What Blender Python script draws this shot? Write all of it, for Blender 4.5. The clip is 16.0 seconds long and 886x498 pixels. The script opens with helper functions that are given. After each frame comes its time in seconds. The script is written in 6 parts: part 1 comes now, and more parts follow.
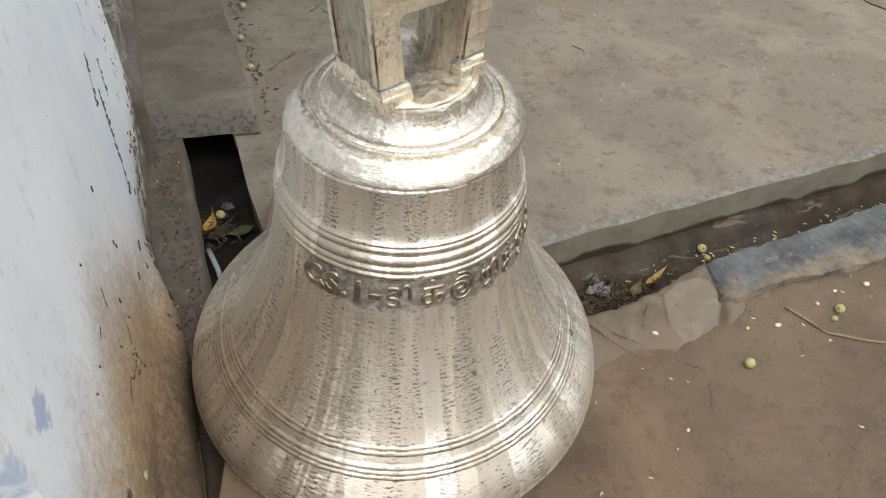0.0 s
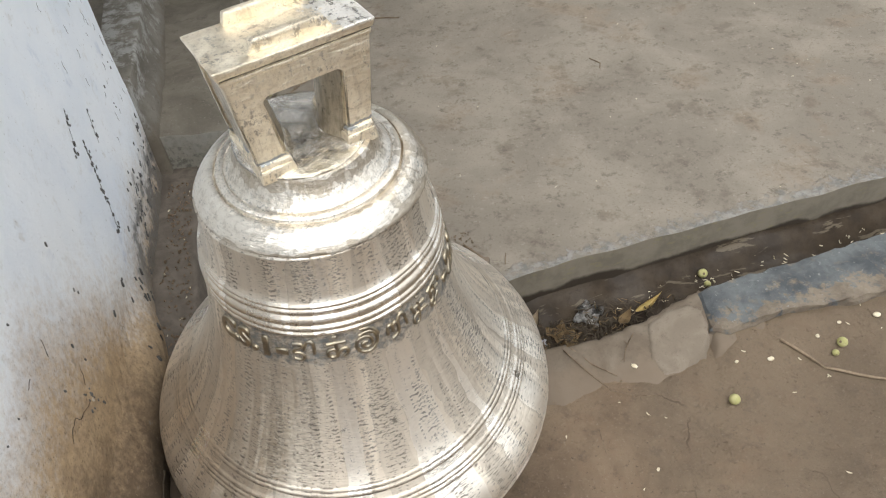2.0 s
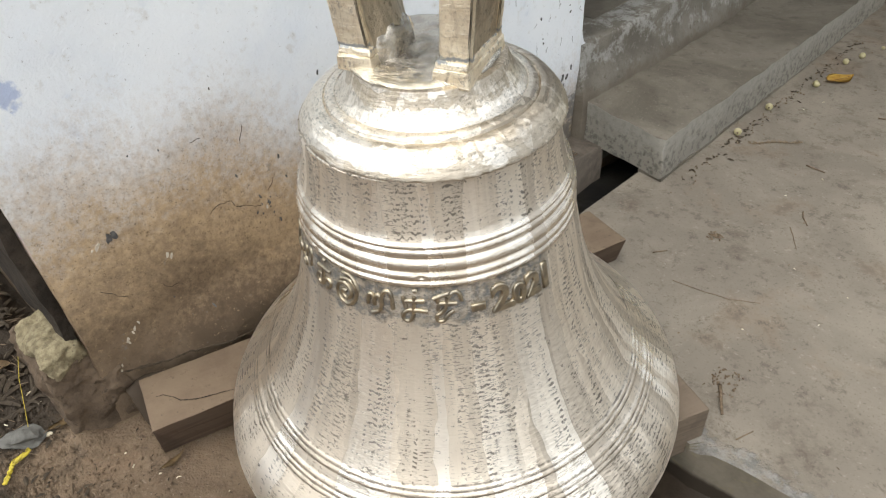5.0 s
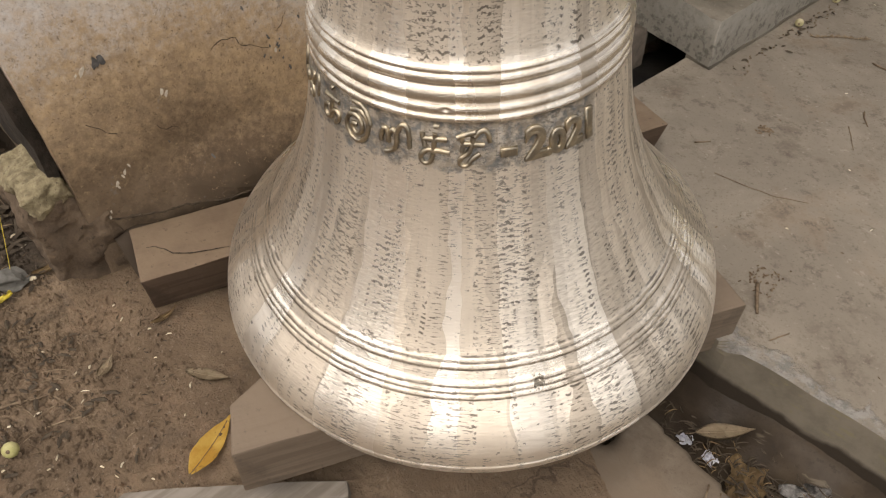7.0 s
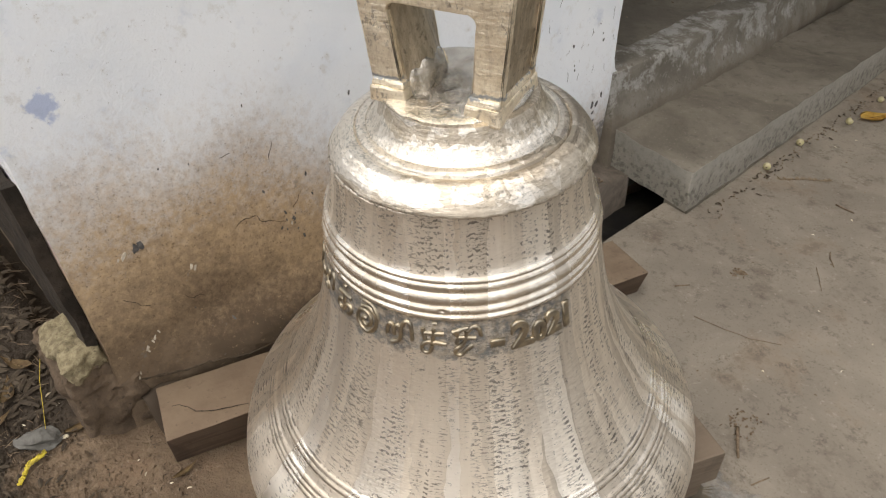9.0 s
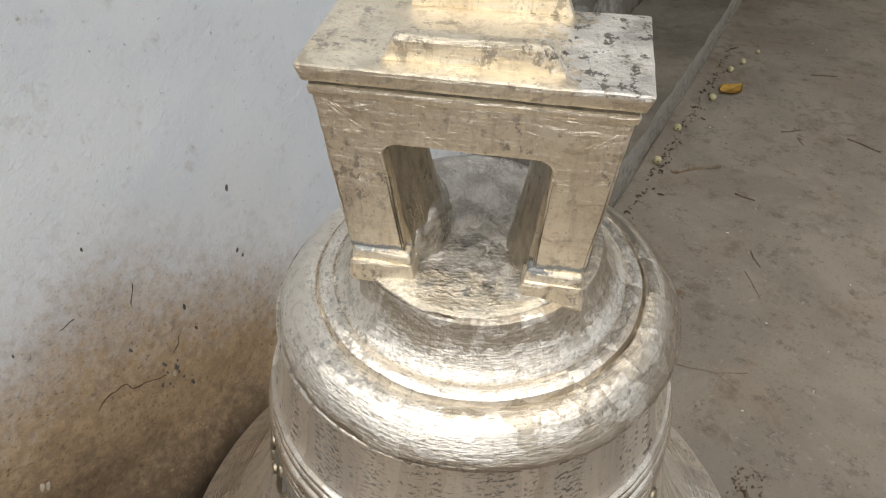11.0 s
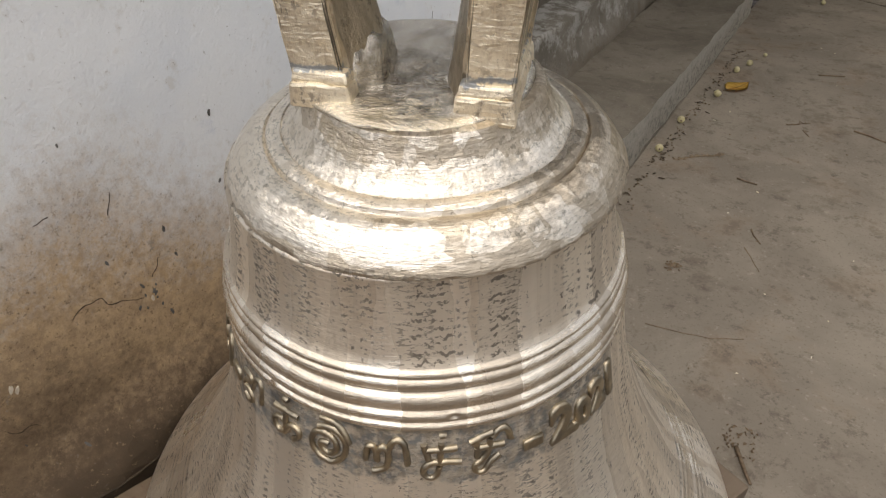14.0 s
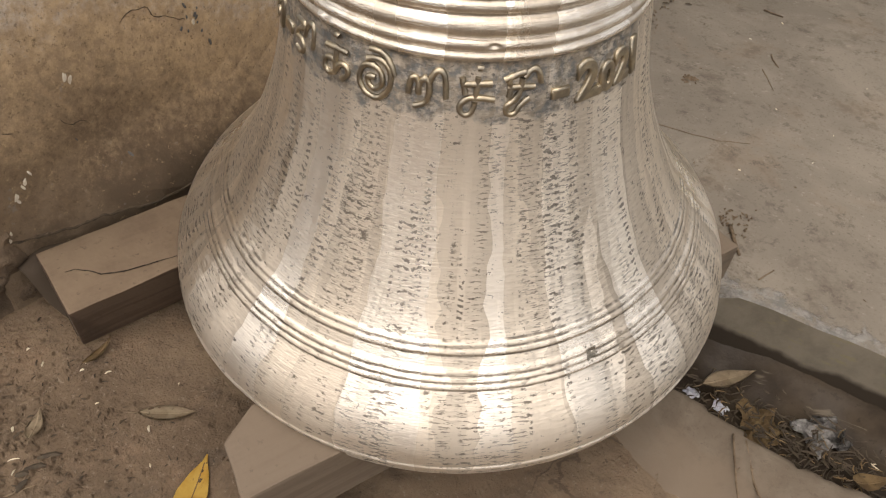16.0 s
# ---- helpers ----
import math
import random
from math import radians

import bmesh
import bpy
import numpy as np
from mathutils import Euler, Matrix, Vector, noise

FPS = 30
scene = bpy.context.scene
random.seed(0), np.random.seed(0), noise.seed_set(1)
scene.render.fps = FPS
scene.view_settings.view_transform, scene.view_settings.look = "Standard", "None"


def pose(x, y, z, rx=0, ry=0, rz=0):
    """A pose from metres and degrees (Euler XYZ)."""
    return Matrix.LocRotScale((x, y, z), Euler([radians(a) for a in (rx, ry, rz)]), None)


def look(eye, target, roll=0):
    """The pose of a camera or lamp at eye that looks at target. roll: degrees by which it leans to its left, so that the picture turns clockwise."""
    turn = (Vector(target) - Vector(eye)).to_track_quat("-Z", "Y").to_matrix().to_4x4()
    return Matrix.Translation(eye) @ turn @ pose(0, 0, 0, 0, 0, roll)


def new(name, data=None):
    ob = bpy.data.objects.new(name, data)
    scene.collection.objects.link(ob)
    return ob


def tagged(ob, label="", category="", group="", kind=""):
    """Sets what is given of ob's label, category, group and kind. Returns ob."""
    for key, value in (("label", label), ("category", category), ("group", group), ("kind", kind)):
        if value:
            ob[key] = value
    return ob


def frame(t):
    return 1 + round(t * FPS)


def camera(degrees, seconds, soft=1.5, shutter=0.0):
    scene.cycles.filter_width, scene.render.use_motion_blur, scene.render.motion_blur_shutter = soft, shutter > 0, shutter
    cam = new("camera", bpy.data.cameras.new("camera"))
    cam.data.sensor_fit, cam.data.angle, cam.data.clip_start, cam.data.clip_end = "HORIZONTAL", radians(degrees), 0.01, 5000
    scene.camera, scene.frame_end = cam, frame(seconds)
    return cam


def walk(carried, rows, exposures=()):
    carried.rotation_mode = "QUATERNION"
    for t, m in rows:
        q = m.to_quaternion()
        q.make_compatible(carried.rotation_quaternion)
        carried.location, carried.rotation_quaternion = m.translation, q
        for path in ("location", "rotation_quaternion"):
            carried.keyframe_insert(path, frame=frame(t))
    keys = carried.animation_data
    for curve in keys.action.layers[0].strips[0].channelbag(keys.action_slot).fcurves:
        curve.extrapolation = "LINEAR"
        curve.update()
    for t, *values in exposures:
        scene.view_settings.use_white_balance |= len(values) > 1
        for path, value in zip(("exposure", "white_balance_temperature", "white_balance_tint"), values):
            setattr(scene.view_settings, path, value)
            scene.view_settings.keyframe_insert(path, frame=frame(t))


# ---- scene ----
cam = camera(64.9, 16.0, soft=1.2)
PATH = [
    (0, (-0.2623, -0.9077, 1.4225), (0.3684, 0.7466, -0.2574), 1.2),
    (0.5, (-0.2586, -0.9345, 1.4567), (0.2733, 0.6820, -0.2916), -2.3),
    (1, (-0.2172, -0.9748, 1.5470), (0.3013, 0.6917, -0.1586), -5.7),
    (1.5, (-0.0988, -0.9748, 1.5567), (0.3855, 0.8259, -0.0171), -6.5),
    (2, (0.0403, -0.9455, 1.5055), (0.3538, 0.7820, -0.1879), -6.4),
    (2.5, (0.1867, -0.8186, 1.4128), (0.4307, 0.9455, -0.2550), 0.9),
    (3, (0.3172, -0.6942, 1.3945), (-0.0561, 1.0041, -0.3172), -3.0),
    (3.5, (0.5161, -0.6551, 1.4006), (-0.5490, 0.8991, -0.1488), -5.2),
    (4, (0.5746, -0.6686, 1.3981), (-0.6405, 0.9919, 0.0866), -3.4),
    (4.5, (0.6320, -0.7088, 1.3859), (-0.7332, 0.8284, 0.0720), -3.0),
    (5, (0.6588, -0.6356, 1.2651), (-0.7405, 0.7076, -0.2159), -2.5),
    (5.2, (0.6625, -0.6295, 1.2346), (-0.7247, 0.6393, -0.3209), -3.3),
    (7.3, (0.6161, -0.6137, 1.1151), (-0.6564, 0.5588, -0.6051), 1.3),
    (7.5, (0.6173, -0.6173, 1.1212), (-0.6588, 0.5710, -0.5868), 1.7),
    (8, (0.6210, -0.6185, 1.1346), (-0.6710, 0.5917, -0.5429), 1.3),
    (8.5, (0.6332, -0.6344, 1.2176), (-0.7381, 0.6137, -0.3697), 0.4),
    (9, (0.6417, -0.6259, 1.2908), (-0.8174, 0.6832, -0.1623), -0.6),
    (9.5, (0.6027, -0.6100, 1.3530), (-0.7991, 0.8906, 0.0342), -2.4),
    (9.7, (0.5588, -0.6076, 1.3786), (-0.7491, 0.9833, 0.0683), -2.4),
    (11.8, (0.1269, -0.3477, 1.2371), (-0.7430, 1.2786, -0.3599), 0.4),
    (12, (0.1281, -0.3343, 1.2371), (-0.7320, 1.3091, -0.3477), 0.4),
    (12.5, (0.1598, -0.3453, 1.2078), (-0.7808, 1.3993, -0.2172), 0.6),
    (13, (0.2245, -0.3989, 1.1797), (-0.7442, 1.3542, -0.2135), 0.3),
    (13.5, (0.2904, -0.4551, 1.1749), (-0.7174, 1.3103, -0.1745), -0.2),
    (14, (0.3367, -0.5161, 1.1431), (-0.7149, 1.1700, -0.2721), -0.0),
    (14.5, (0.3709, -0.5832, 1.1029), (-0.6722, 1.0077, -0.4258), 1.8),
    (15, (0.3892, -0.6503, 1.0455), (-0.6381, 0.8943, -0.5405), 2.9),
    (15.5, (0.3965, -0.6734, 1.0211), (-0.5954, 0.8552, -0.6015), 3.6),
    (16, (0.4197, -0.6978, 1.0028), (-0.4929, 0.7857, -0.7064), 4.7),
]
LIGHTING = ((0.0, 0.71, 6450, 8), (1.5, 0.82, 6250, 8), (2.5, 0.78, 6400, 8), (4.0, 0.67, 6250, 7), (5.2, 0.95, 6500, 8), (7.3, 0.63, 7150, 14), (8.5, 0.66, 7000, 13), (9.7, 0.68, 6600, 9),
            (11.8, 0.25, 6600, 10), (13.5, 0.26, 6850, 12), (14.5, 0.42, 6950, 13), (15.0, 0.40, 7100, 14), (16.0, 0.61, 7100, 14))
walk(cam, [(t, look(eye, target, roll)) for t, eye, target, roll in PATH], LIGHTING)

# ---------------------------------------------------------------- light
world = bpy.data.worlds.new("sky")
scene.world = world
world.use_nodes = True
wt = world.node_tree
sky = wt.nodes.new("ShaderNodeTexSky")
sky.sky_type = "NISHITA"
sky.sun_disc = False
sky.sun_elevation, sky.sun_rotation = radians(67), radians(176)
sky.air_density, sky.dust_density, sky.ozone_density = 1.0, 2.5, 1.0
veil = wt.nodes.new("ShaderNodeHueSaturation")
veil.inputs["Saturation"].default_value = 0.22
wt.links.new(sky.outputs[0], veil.inputs["Color"])
wt.links.new(veil.outputs[0], wt.nodes["Background"].inputs["Color"])
wt.nodes["Background"].inputs["Strength"].default_value = 0.16

sun = new("sun", bpy.data.lights.new("sun", "SUN"))
sun.data.energy, sun.data.angle, sun.data.color = 1.06, radians(105), (1.0, 0.93, 0.83)
sun.matrix_world = look((0.10, -1.24, 3.0), (0, 0, 0))
scene.view_settings.exposure = 0.0


# ---------------------------------------------------------------- materials
class Graph:
    """A small helper to wire node materials."""

    def __init__(self, name, rough=0.8, metal=0.0):
        self.m = bpy.data.materials.new(name)
        self.m.use_nodes = True
        self.t = self.m.node_tree
        self.bsdf = self.t.nodes["Principled BSDF"]
        self.bsdf.inputs["Roughness"].default_value = rough
        self.bsdf.inputs["Metallic"].default_value = metal
        if not metal:
            self.bsdf.inputs["Specular IOR Level"].default_value = 0.22
        self.place = self.t.nodes.new("ShaderNodeNewGeometry").outputs["Position"]

    def put(self, socket, value):
        if hasattr(value, "is_linked"):
            self.t.links.new(value, socket)
        else:
            socket.default_value = value

    def local(self):
        return self.t.nodes.new("ShaderNodeTexCoord").outputs["Object"]

    def uv(self):
        return self.t.nodes.new("ShaderNodeTexCoord").outputs["UV"]

    def dice(self):
        return self.t.nodes.new("ShaderNodeObjectInfo").outputs["Random"]

    def stretch(self, v, scale=(1, 1, 1), turn=(0, 0, 0)):
        n = self.t.nodes.new("ShaderNodeMapping")
        n.inputs["Scale"].default_value = scale
        n.inputs["Rotation"].default_value = turn
        self.t.links.new(v, n.inputs["Vector"])
        return n.outputs[0]

    def noise(self, scale, detail=4, rough=0.55, v=None, warp=0.0):
        n = self.t.nodes.new("ShaderNodeTexNoise")
        n.inputs["Scale"].default_value = scale
        n.inputs["Detail"].default_value = detail
        n.inputs["Roughness"].default_value = rough
        n.inputs["Distortion"].default_value = warp
        self.t.links.new(v or self.place, n.inputs["Vector"])
        return n.outputs[0]

    def cells(self, scale, v=None, feature="F1", rand=1.0):
        n = self.t.nodes.new("ShaderNodeTexVoronoi")
        n.feature = feature
        n.inputs["Scale"].default_value = scale
        n.inputs["Randomness"].default_value = rand
        self.t.links.new(v or self.place, n.inputs["Vector"])
        return n.outputs["Distance"]

    def ramp(self, v, lo, hi, a=0.0, b=1.0):
        n = self.t.nodes.new("ShaderNodeMapRange")
        n.interpolation_type = "SMOOTHSTEP"
        for k, x in zip(("From Min", "From Max", "To Min", "To Max"), (lo, hi, a, b)):
            n.inputs[k].default_value = x
        self.t.links.new(v, n.inputs["Value"])
        return n.outputs[0]

    def math(self, op, a, b=0.0):
        n = self.t.nodes.new("ShaderNodeMath")
        n.operation = op
        self.put(n.inputs[0], a)
        self.put(n.inputs[1], b)
        return n.outputs[0]

    def axis(self, v, k):
        n = self.t.nodes.new("ShaderNodeSeparateXYZ")
        self.t.links.new(v, n.inputs[0])
        return n.outputs[k]

    def mix(self, f, a, b):
        n = self.t.nodes.new("ShaderNodeMix")
        n.data_type = "RGBA"
        self.put(n.inputs[0], f)
        for k, c in ((6, a), (7, b)):
            self.put(n.inputs[k], (*c, 1) if isinstance(c, tuple) else c)
        return n.outputs[2]

    def bump(self, h, strength=0.3, depth=0.01, after=None):
        n = self.t.nodes.new("ShaderNodeBump")
        n.inputs["Strength"].default_value = strength
        n.inputs["Distance"].default_value = depth
        self.t.links.new(h, n.inputs["Height"])
        if after:
            self.t.links.new(after, n.inputs["Normal"])
        return n.outputs[0]

    def done(self, colour=None, rough=None, normal=None):
        if colour is not None:
            self.put(self.bsdf.inputs["Base Color"], (*colour, 1) if isinstance(colour, tuple) else colour)
        if rough is not None:
            self.put(self.bsdf.inputs["Roughness"], rough)
        if normal is not None:
            self.put(self.bsdf.inputs["Normal"], normal)
        return self.m


def concrete(name, pale, dark, stain, blot=2.2, worn=0.5, earthy=None):
    g = Graph(name, 0.9)
    big = g.ramp(g.noise(blot, 5, 0.62, warp=0.6), 0.36, 0.66)
    c = g.mix(big, dark, pale)
    c = g.mix(g.math("MULTIPLY", g.ramp(g.noise(9, 6, 0.7), 0.5, 0.72), worn), c, stain)
    c = g.mix(g.ramp(g.noise(26, 6, 0.78), 0.53, 0.66, 0, 0.5), c, stain)
    speck = g.noise(160, 3, 0.7)
    c = g.mix(g.ramp(speck, 0.56, 0.72, 0, 0.55), c, stain)
    c = g.mix(g.ramp(g.noise(55, 4, 0.7), 0.6, 0.75, 0, 0.35), c, pale)
    if earthy:
        # soil trodden over it on the open side
        tone, inner_y, outer_y = earthy
        y = g.math("ADD", g.axis(g.place, 1), g.ramp(g.noise(14, 5, 0.7), 0.3, 0.7, -0.04, 0.04))
        c = g.mix(g.ramp(y, inner_y, outer_y), c, tone)
    n = g.bump(g.noise(220, 4, 0.7), 0.25, 0.002)
    n = g.bump(g.noise(14, 5, 0.6), 0.35, 0.008, n)
    return g.done(c, g.ramp(big, 0, 1, 0.92, 0.78), n)


def bronze(name, tint, dull, patina, turned):
    """Ground and brushed bell metal: streaks, chatter marks and pits. turned: brushed round the bell instead of up and down."""
    g = Graph(name, 0.42, 0.95 if turned else 0.88)
    uv = g.uv()

    def grain(fine, coarse, detail=3, rough=0.6):
        return g.noise(1.0, detail, rough, g.stretch(uv, (coarse, fine, 1) if turned else (fine, coarse, 1)))

    def facets(across, up):
        """Random value per ground strip."""
        wob = g.stretch(uv, (across, up, 1) if not turned else (up, across, 1))
        mixv = g.t.nodes.new("ShaderNodeVectorMath")
        mixv.operation = "ADD"
        g.put(mixv.inputs[0], wob)
        shift = g.t.nodes.new("ShaderNodeTexNoise")
        shift.inputs["Scale"].default_value = 14
        shift.inputs["Detail"].default_value = 2
        g.put(shift.inputs["Vector"], uv)
        less = g.t.nodes.new("ShaderNodeVectorMath")
        less.operation = "SCALE"
        g.put(less.inputs[0], shift.outputs["Color"])
        less.inputs["Scale"].default_value = 0.9 if turned else 0.4
        g.put(mixv.inputs[1], less.outputs[0])
        v = g.t.nodes.new("ShaderNodeTexVoronoi")
        v.inputs["Scale"].default_value = 1.0
        g.put(v.inputs["Vector"], mixv.outputs[0])
        return g.axis(v.outputs["Color"], 0)

    wide, slim, fleck = facets(26, 1.1), facets(64, 3.0), g.ramp(g.noise(1.0, 4, 0.7, g.stretch(uv, (60, 110, 1))), 0.30, 0.70) if turned else facets(130, 420)
    streak = grain(110, 2.5)
    chatter = g.noise(1.0, 3, 0.65, g.stretch(uv, (110, 420, 1)))
    column = g.ramp(grain(48, 3.5), 0.44, 0.59)
    dash = g.ramp(g.noise(1.0, 2, 0.6, g.stretch(uv, (95, 360, 1))), 0.545, 0.60)
    # chatter of the grinding wheel: rungs one above the other in upright columns
    turn = g.math("ADD", g.math("MULTIPLY", g.axis(uv, 1), 760.0), g.math("MULTIPLY", g.noise(1.0, 3, 0.6, g.stretch(uv, (70, 22, 1))), 16.0))
    rung = g.ramp(g.math("SINE", turn), 0.0, 0.45)
    rung = g.math("MULTIPLY", rung, g.ramp(g.noise(1.0, 3, 0.7, g.stretch(uv, (75, 110, 1))), 0.47, 0.54))
    ladder = g.math("MULTIPLY", rung, g.ramp(grain(40, 3.5), 0.52, 0.58))
    pit = g.math("MAXIMUM", g.math("MULTIPLY", g.math("MULTIPLY", dash, column), 0.8), ladder)
    hole = g.ramp(g.noise(1.0, 4, 0.75, g.stretch(uv, (75, 100, 1))), 0.615, 0.65)
    z = g.axis(g.local(), 2)
    smooth_ribs = g.math("ADD", g.math("MULTIPLY", g.ramp(z, 0.462, 0.466), g.ramp(z, 0.534, 0.530)), g.math("MULTIPLY", g.math("MULTIPLY", g.ramp(z, 0.120, 0.124), g.ramp(z, 0.170, 0.166)), 0.45))
    plainer = g.math("SUBTRACT", 1.0, g.math("MULTIPLY", smooth_ribs, 0.85))
    plainer_pits = 0.6 if turned else plainer
    pit, hole = g.math("MULTIPLY", pit, plainer_pits), g.math("MULTIPLY", hole, plainer_pits)
    cloud = g.noise(1.0, 4, 0.6, g.stretch(uv, (22, 7, 1)), 0.3)
    c = g.mix(g.ramp(cloud, 0.35, 0.68), tint, dull)
    c = g.mix(g.ramp(streak, 0.42, 0.62, 0, 0.4), c, dull)
    c = g.mix(g.ramp(slim, 0.35, 0.75, 0, 0.3 if turned else 0.6), c, dull)
    c = g.mix(g.ramp(grain(34, 1.6), 0.52, 0.60, 0, 0.0 if turned else 0.45), c, (0.66, 0.58, 0.475))
    # ground strips, with their bright and dark reflections painted in
    c = g.mix(g.ramp(wide, 0.52, 0.64, 0, 0.4 if turned else 0.65), c, (0.52, 0.455, 0.37) if turned else (0.52, 0.46, 0.38))
    c = g.mix(g.ramp(wide, 0.36, 0.22, 0, 0.75), c, (0.93, 0.87, 0.77))
    if turned:
        # hammered and ground patches, the contrast of their reflections put into the colour
        plate = g.noise(1.0, 5, 0.7, g.stretch(uv, (60, 85, 1)), 0.6)
        c = g.mix(g.ramp(plate, 0.50, 0.60, 0, 0.4), c, (0.50, 0.435, 0.345))
        patch = g.math("MULTIPLY", g.ramp(facets(22, 40), 0.66, 0.70), g.ramp(g.noise(1.0, 4, 0.7, g.stretch(uv, (30, 60, 1))), 0.44, 0.54))
        c = g.mix(g.math("MULTIPLY", patch, 0.5), c, (0.95, 0.90, 0.81))
        c = g.mix(g.ramp(g.noise(1.0, 4, 0.7, g.stretch(uv, (24, 110, 1)), 0.4), 0.45, 0.40, 0, 0.25), c, (0.93, 0.87, 0.77))
        c = g.mix(g.ramp(g.noise(1.0, 5, 0.75, g.stretch(uv, (85, 140, 1))), 0.62, 0.67, 0, 0.5), c, (0.25, 0.22, 0.185))
    c = g.mix(g.math("MULTIPLY", pit, 0.80), c, patina)
    c = g.mix(g.math("MULTIPLY", hole, 0.8), c, patina)
    if not turned:
        # dark broken lines between the lower ribs
        for mid in (0.1230, 0.1296, 0.1358, 0.1532, 0.1608, 0.1672):
            line = g.ramp(g.math("ABSOLUTE", g.math("SUBTRACT", z, mid)), 0.0013, 0.0005)
            c = g.mix(g.math("MULTIPLY", line, g.ramp(g.noise(1.0, 3, 0.7, g.stretch(uv, (38, 9, 1))), 0.45, 0.60, 0.1, 0.8)), c, patina)
    rough = g.math("ADD", g.ramp(wide, 0.1, 0.9, 0.28, 0.42) if turned else g.ramp(wide, 0.1, 0.9, 0.32, 0.48), g.math("MULTIPLY", pit, 0.2))
    rough = g.math("SUBTRACT", rough, g.math("MULTIPLY", smooth_ribs, 0.17))
    tangent = g.t.nodes.new("ShaderNodeTangent")
    tangent.direction_type, tangent.uv_map = "UV_MAP", "UVMap"
    lean = g.math("ADD", g.math("MULTIPLY", g.math("SUBTRACT", wide, 0.5), 0.12), g.math("MULTIPLY", g.math("SUBTRACT", slim, 0.5), 0.24))
    lean = g.math("ADD", lean, g.math("MULTIPLY", g.math("SUBTRACT", fleck, 0.5), 0.26 if turned else 0.22))
    lean = g.math("MULTIPLY", lean, 1.1 if turned else plainer)
    tip = g.t.nodes.new("ShaderNodeVectorMath")
    tip.operation = "SCALE"
    g.put(tip.inputs[0], tangent.outputs[0])
    g.put(tip.inputs["Scale"], lean)
    add = g.t.nodes.new("ShaderNodeVectorMath")
    add.operation = "ADD"
    g.put(add.inputs[0], g.t.nodes.new("ShaderNodeNewGeometry").outputs["Normal"])
    g.put(add.inputs[1], tip.outputs[0])
    unit = g.t.nodes.new("ShaderNodeVectorMath")
    unit.operation = "NORMALIZE"
    g.put(unit.inputs[0], add.outputs[0])
    rows = g.noise(1.0, 3, 0.6, g.stretch(uv, (26, 640, 1)))
    n = g.bump(rows, 0.30, 0.0010, unit.outputs[0])
    n = g.bump(chatter, 0.40, 0.0014, n)
    if turned:
        n = g.bump(g.noise(1.0, 3, 0.6, g.stretch(uv, (16, 150, 1)), 0.4), 0.30, 0.0024, n)
        n = g.bump(g.noise(1.0, 4, 0.7, g.stretch(uv, (75, 75, 1))), 0.35, 0.0020, n)
    n = g.bump(g.math("ADD", pit, hole), -0.7, 0.0014, n)
    g.put(g.bsdf.inputs["Anisotropic"], 0.5 if turned else g.math("MULTIPLY", plainer, 0.7))
    g.bsdf.inputs["Anisotropic Rotation"].default_value = 0.0 if turned else 0.25
    g.put(g.bsdf.inputs["Tangent"], tangent.outputs[0])
    return g, c, rough, n


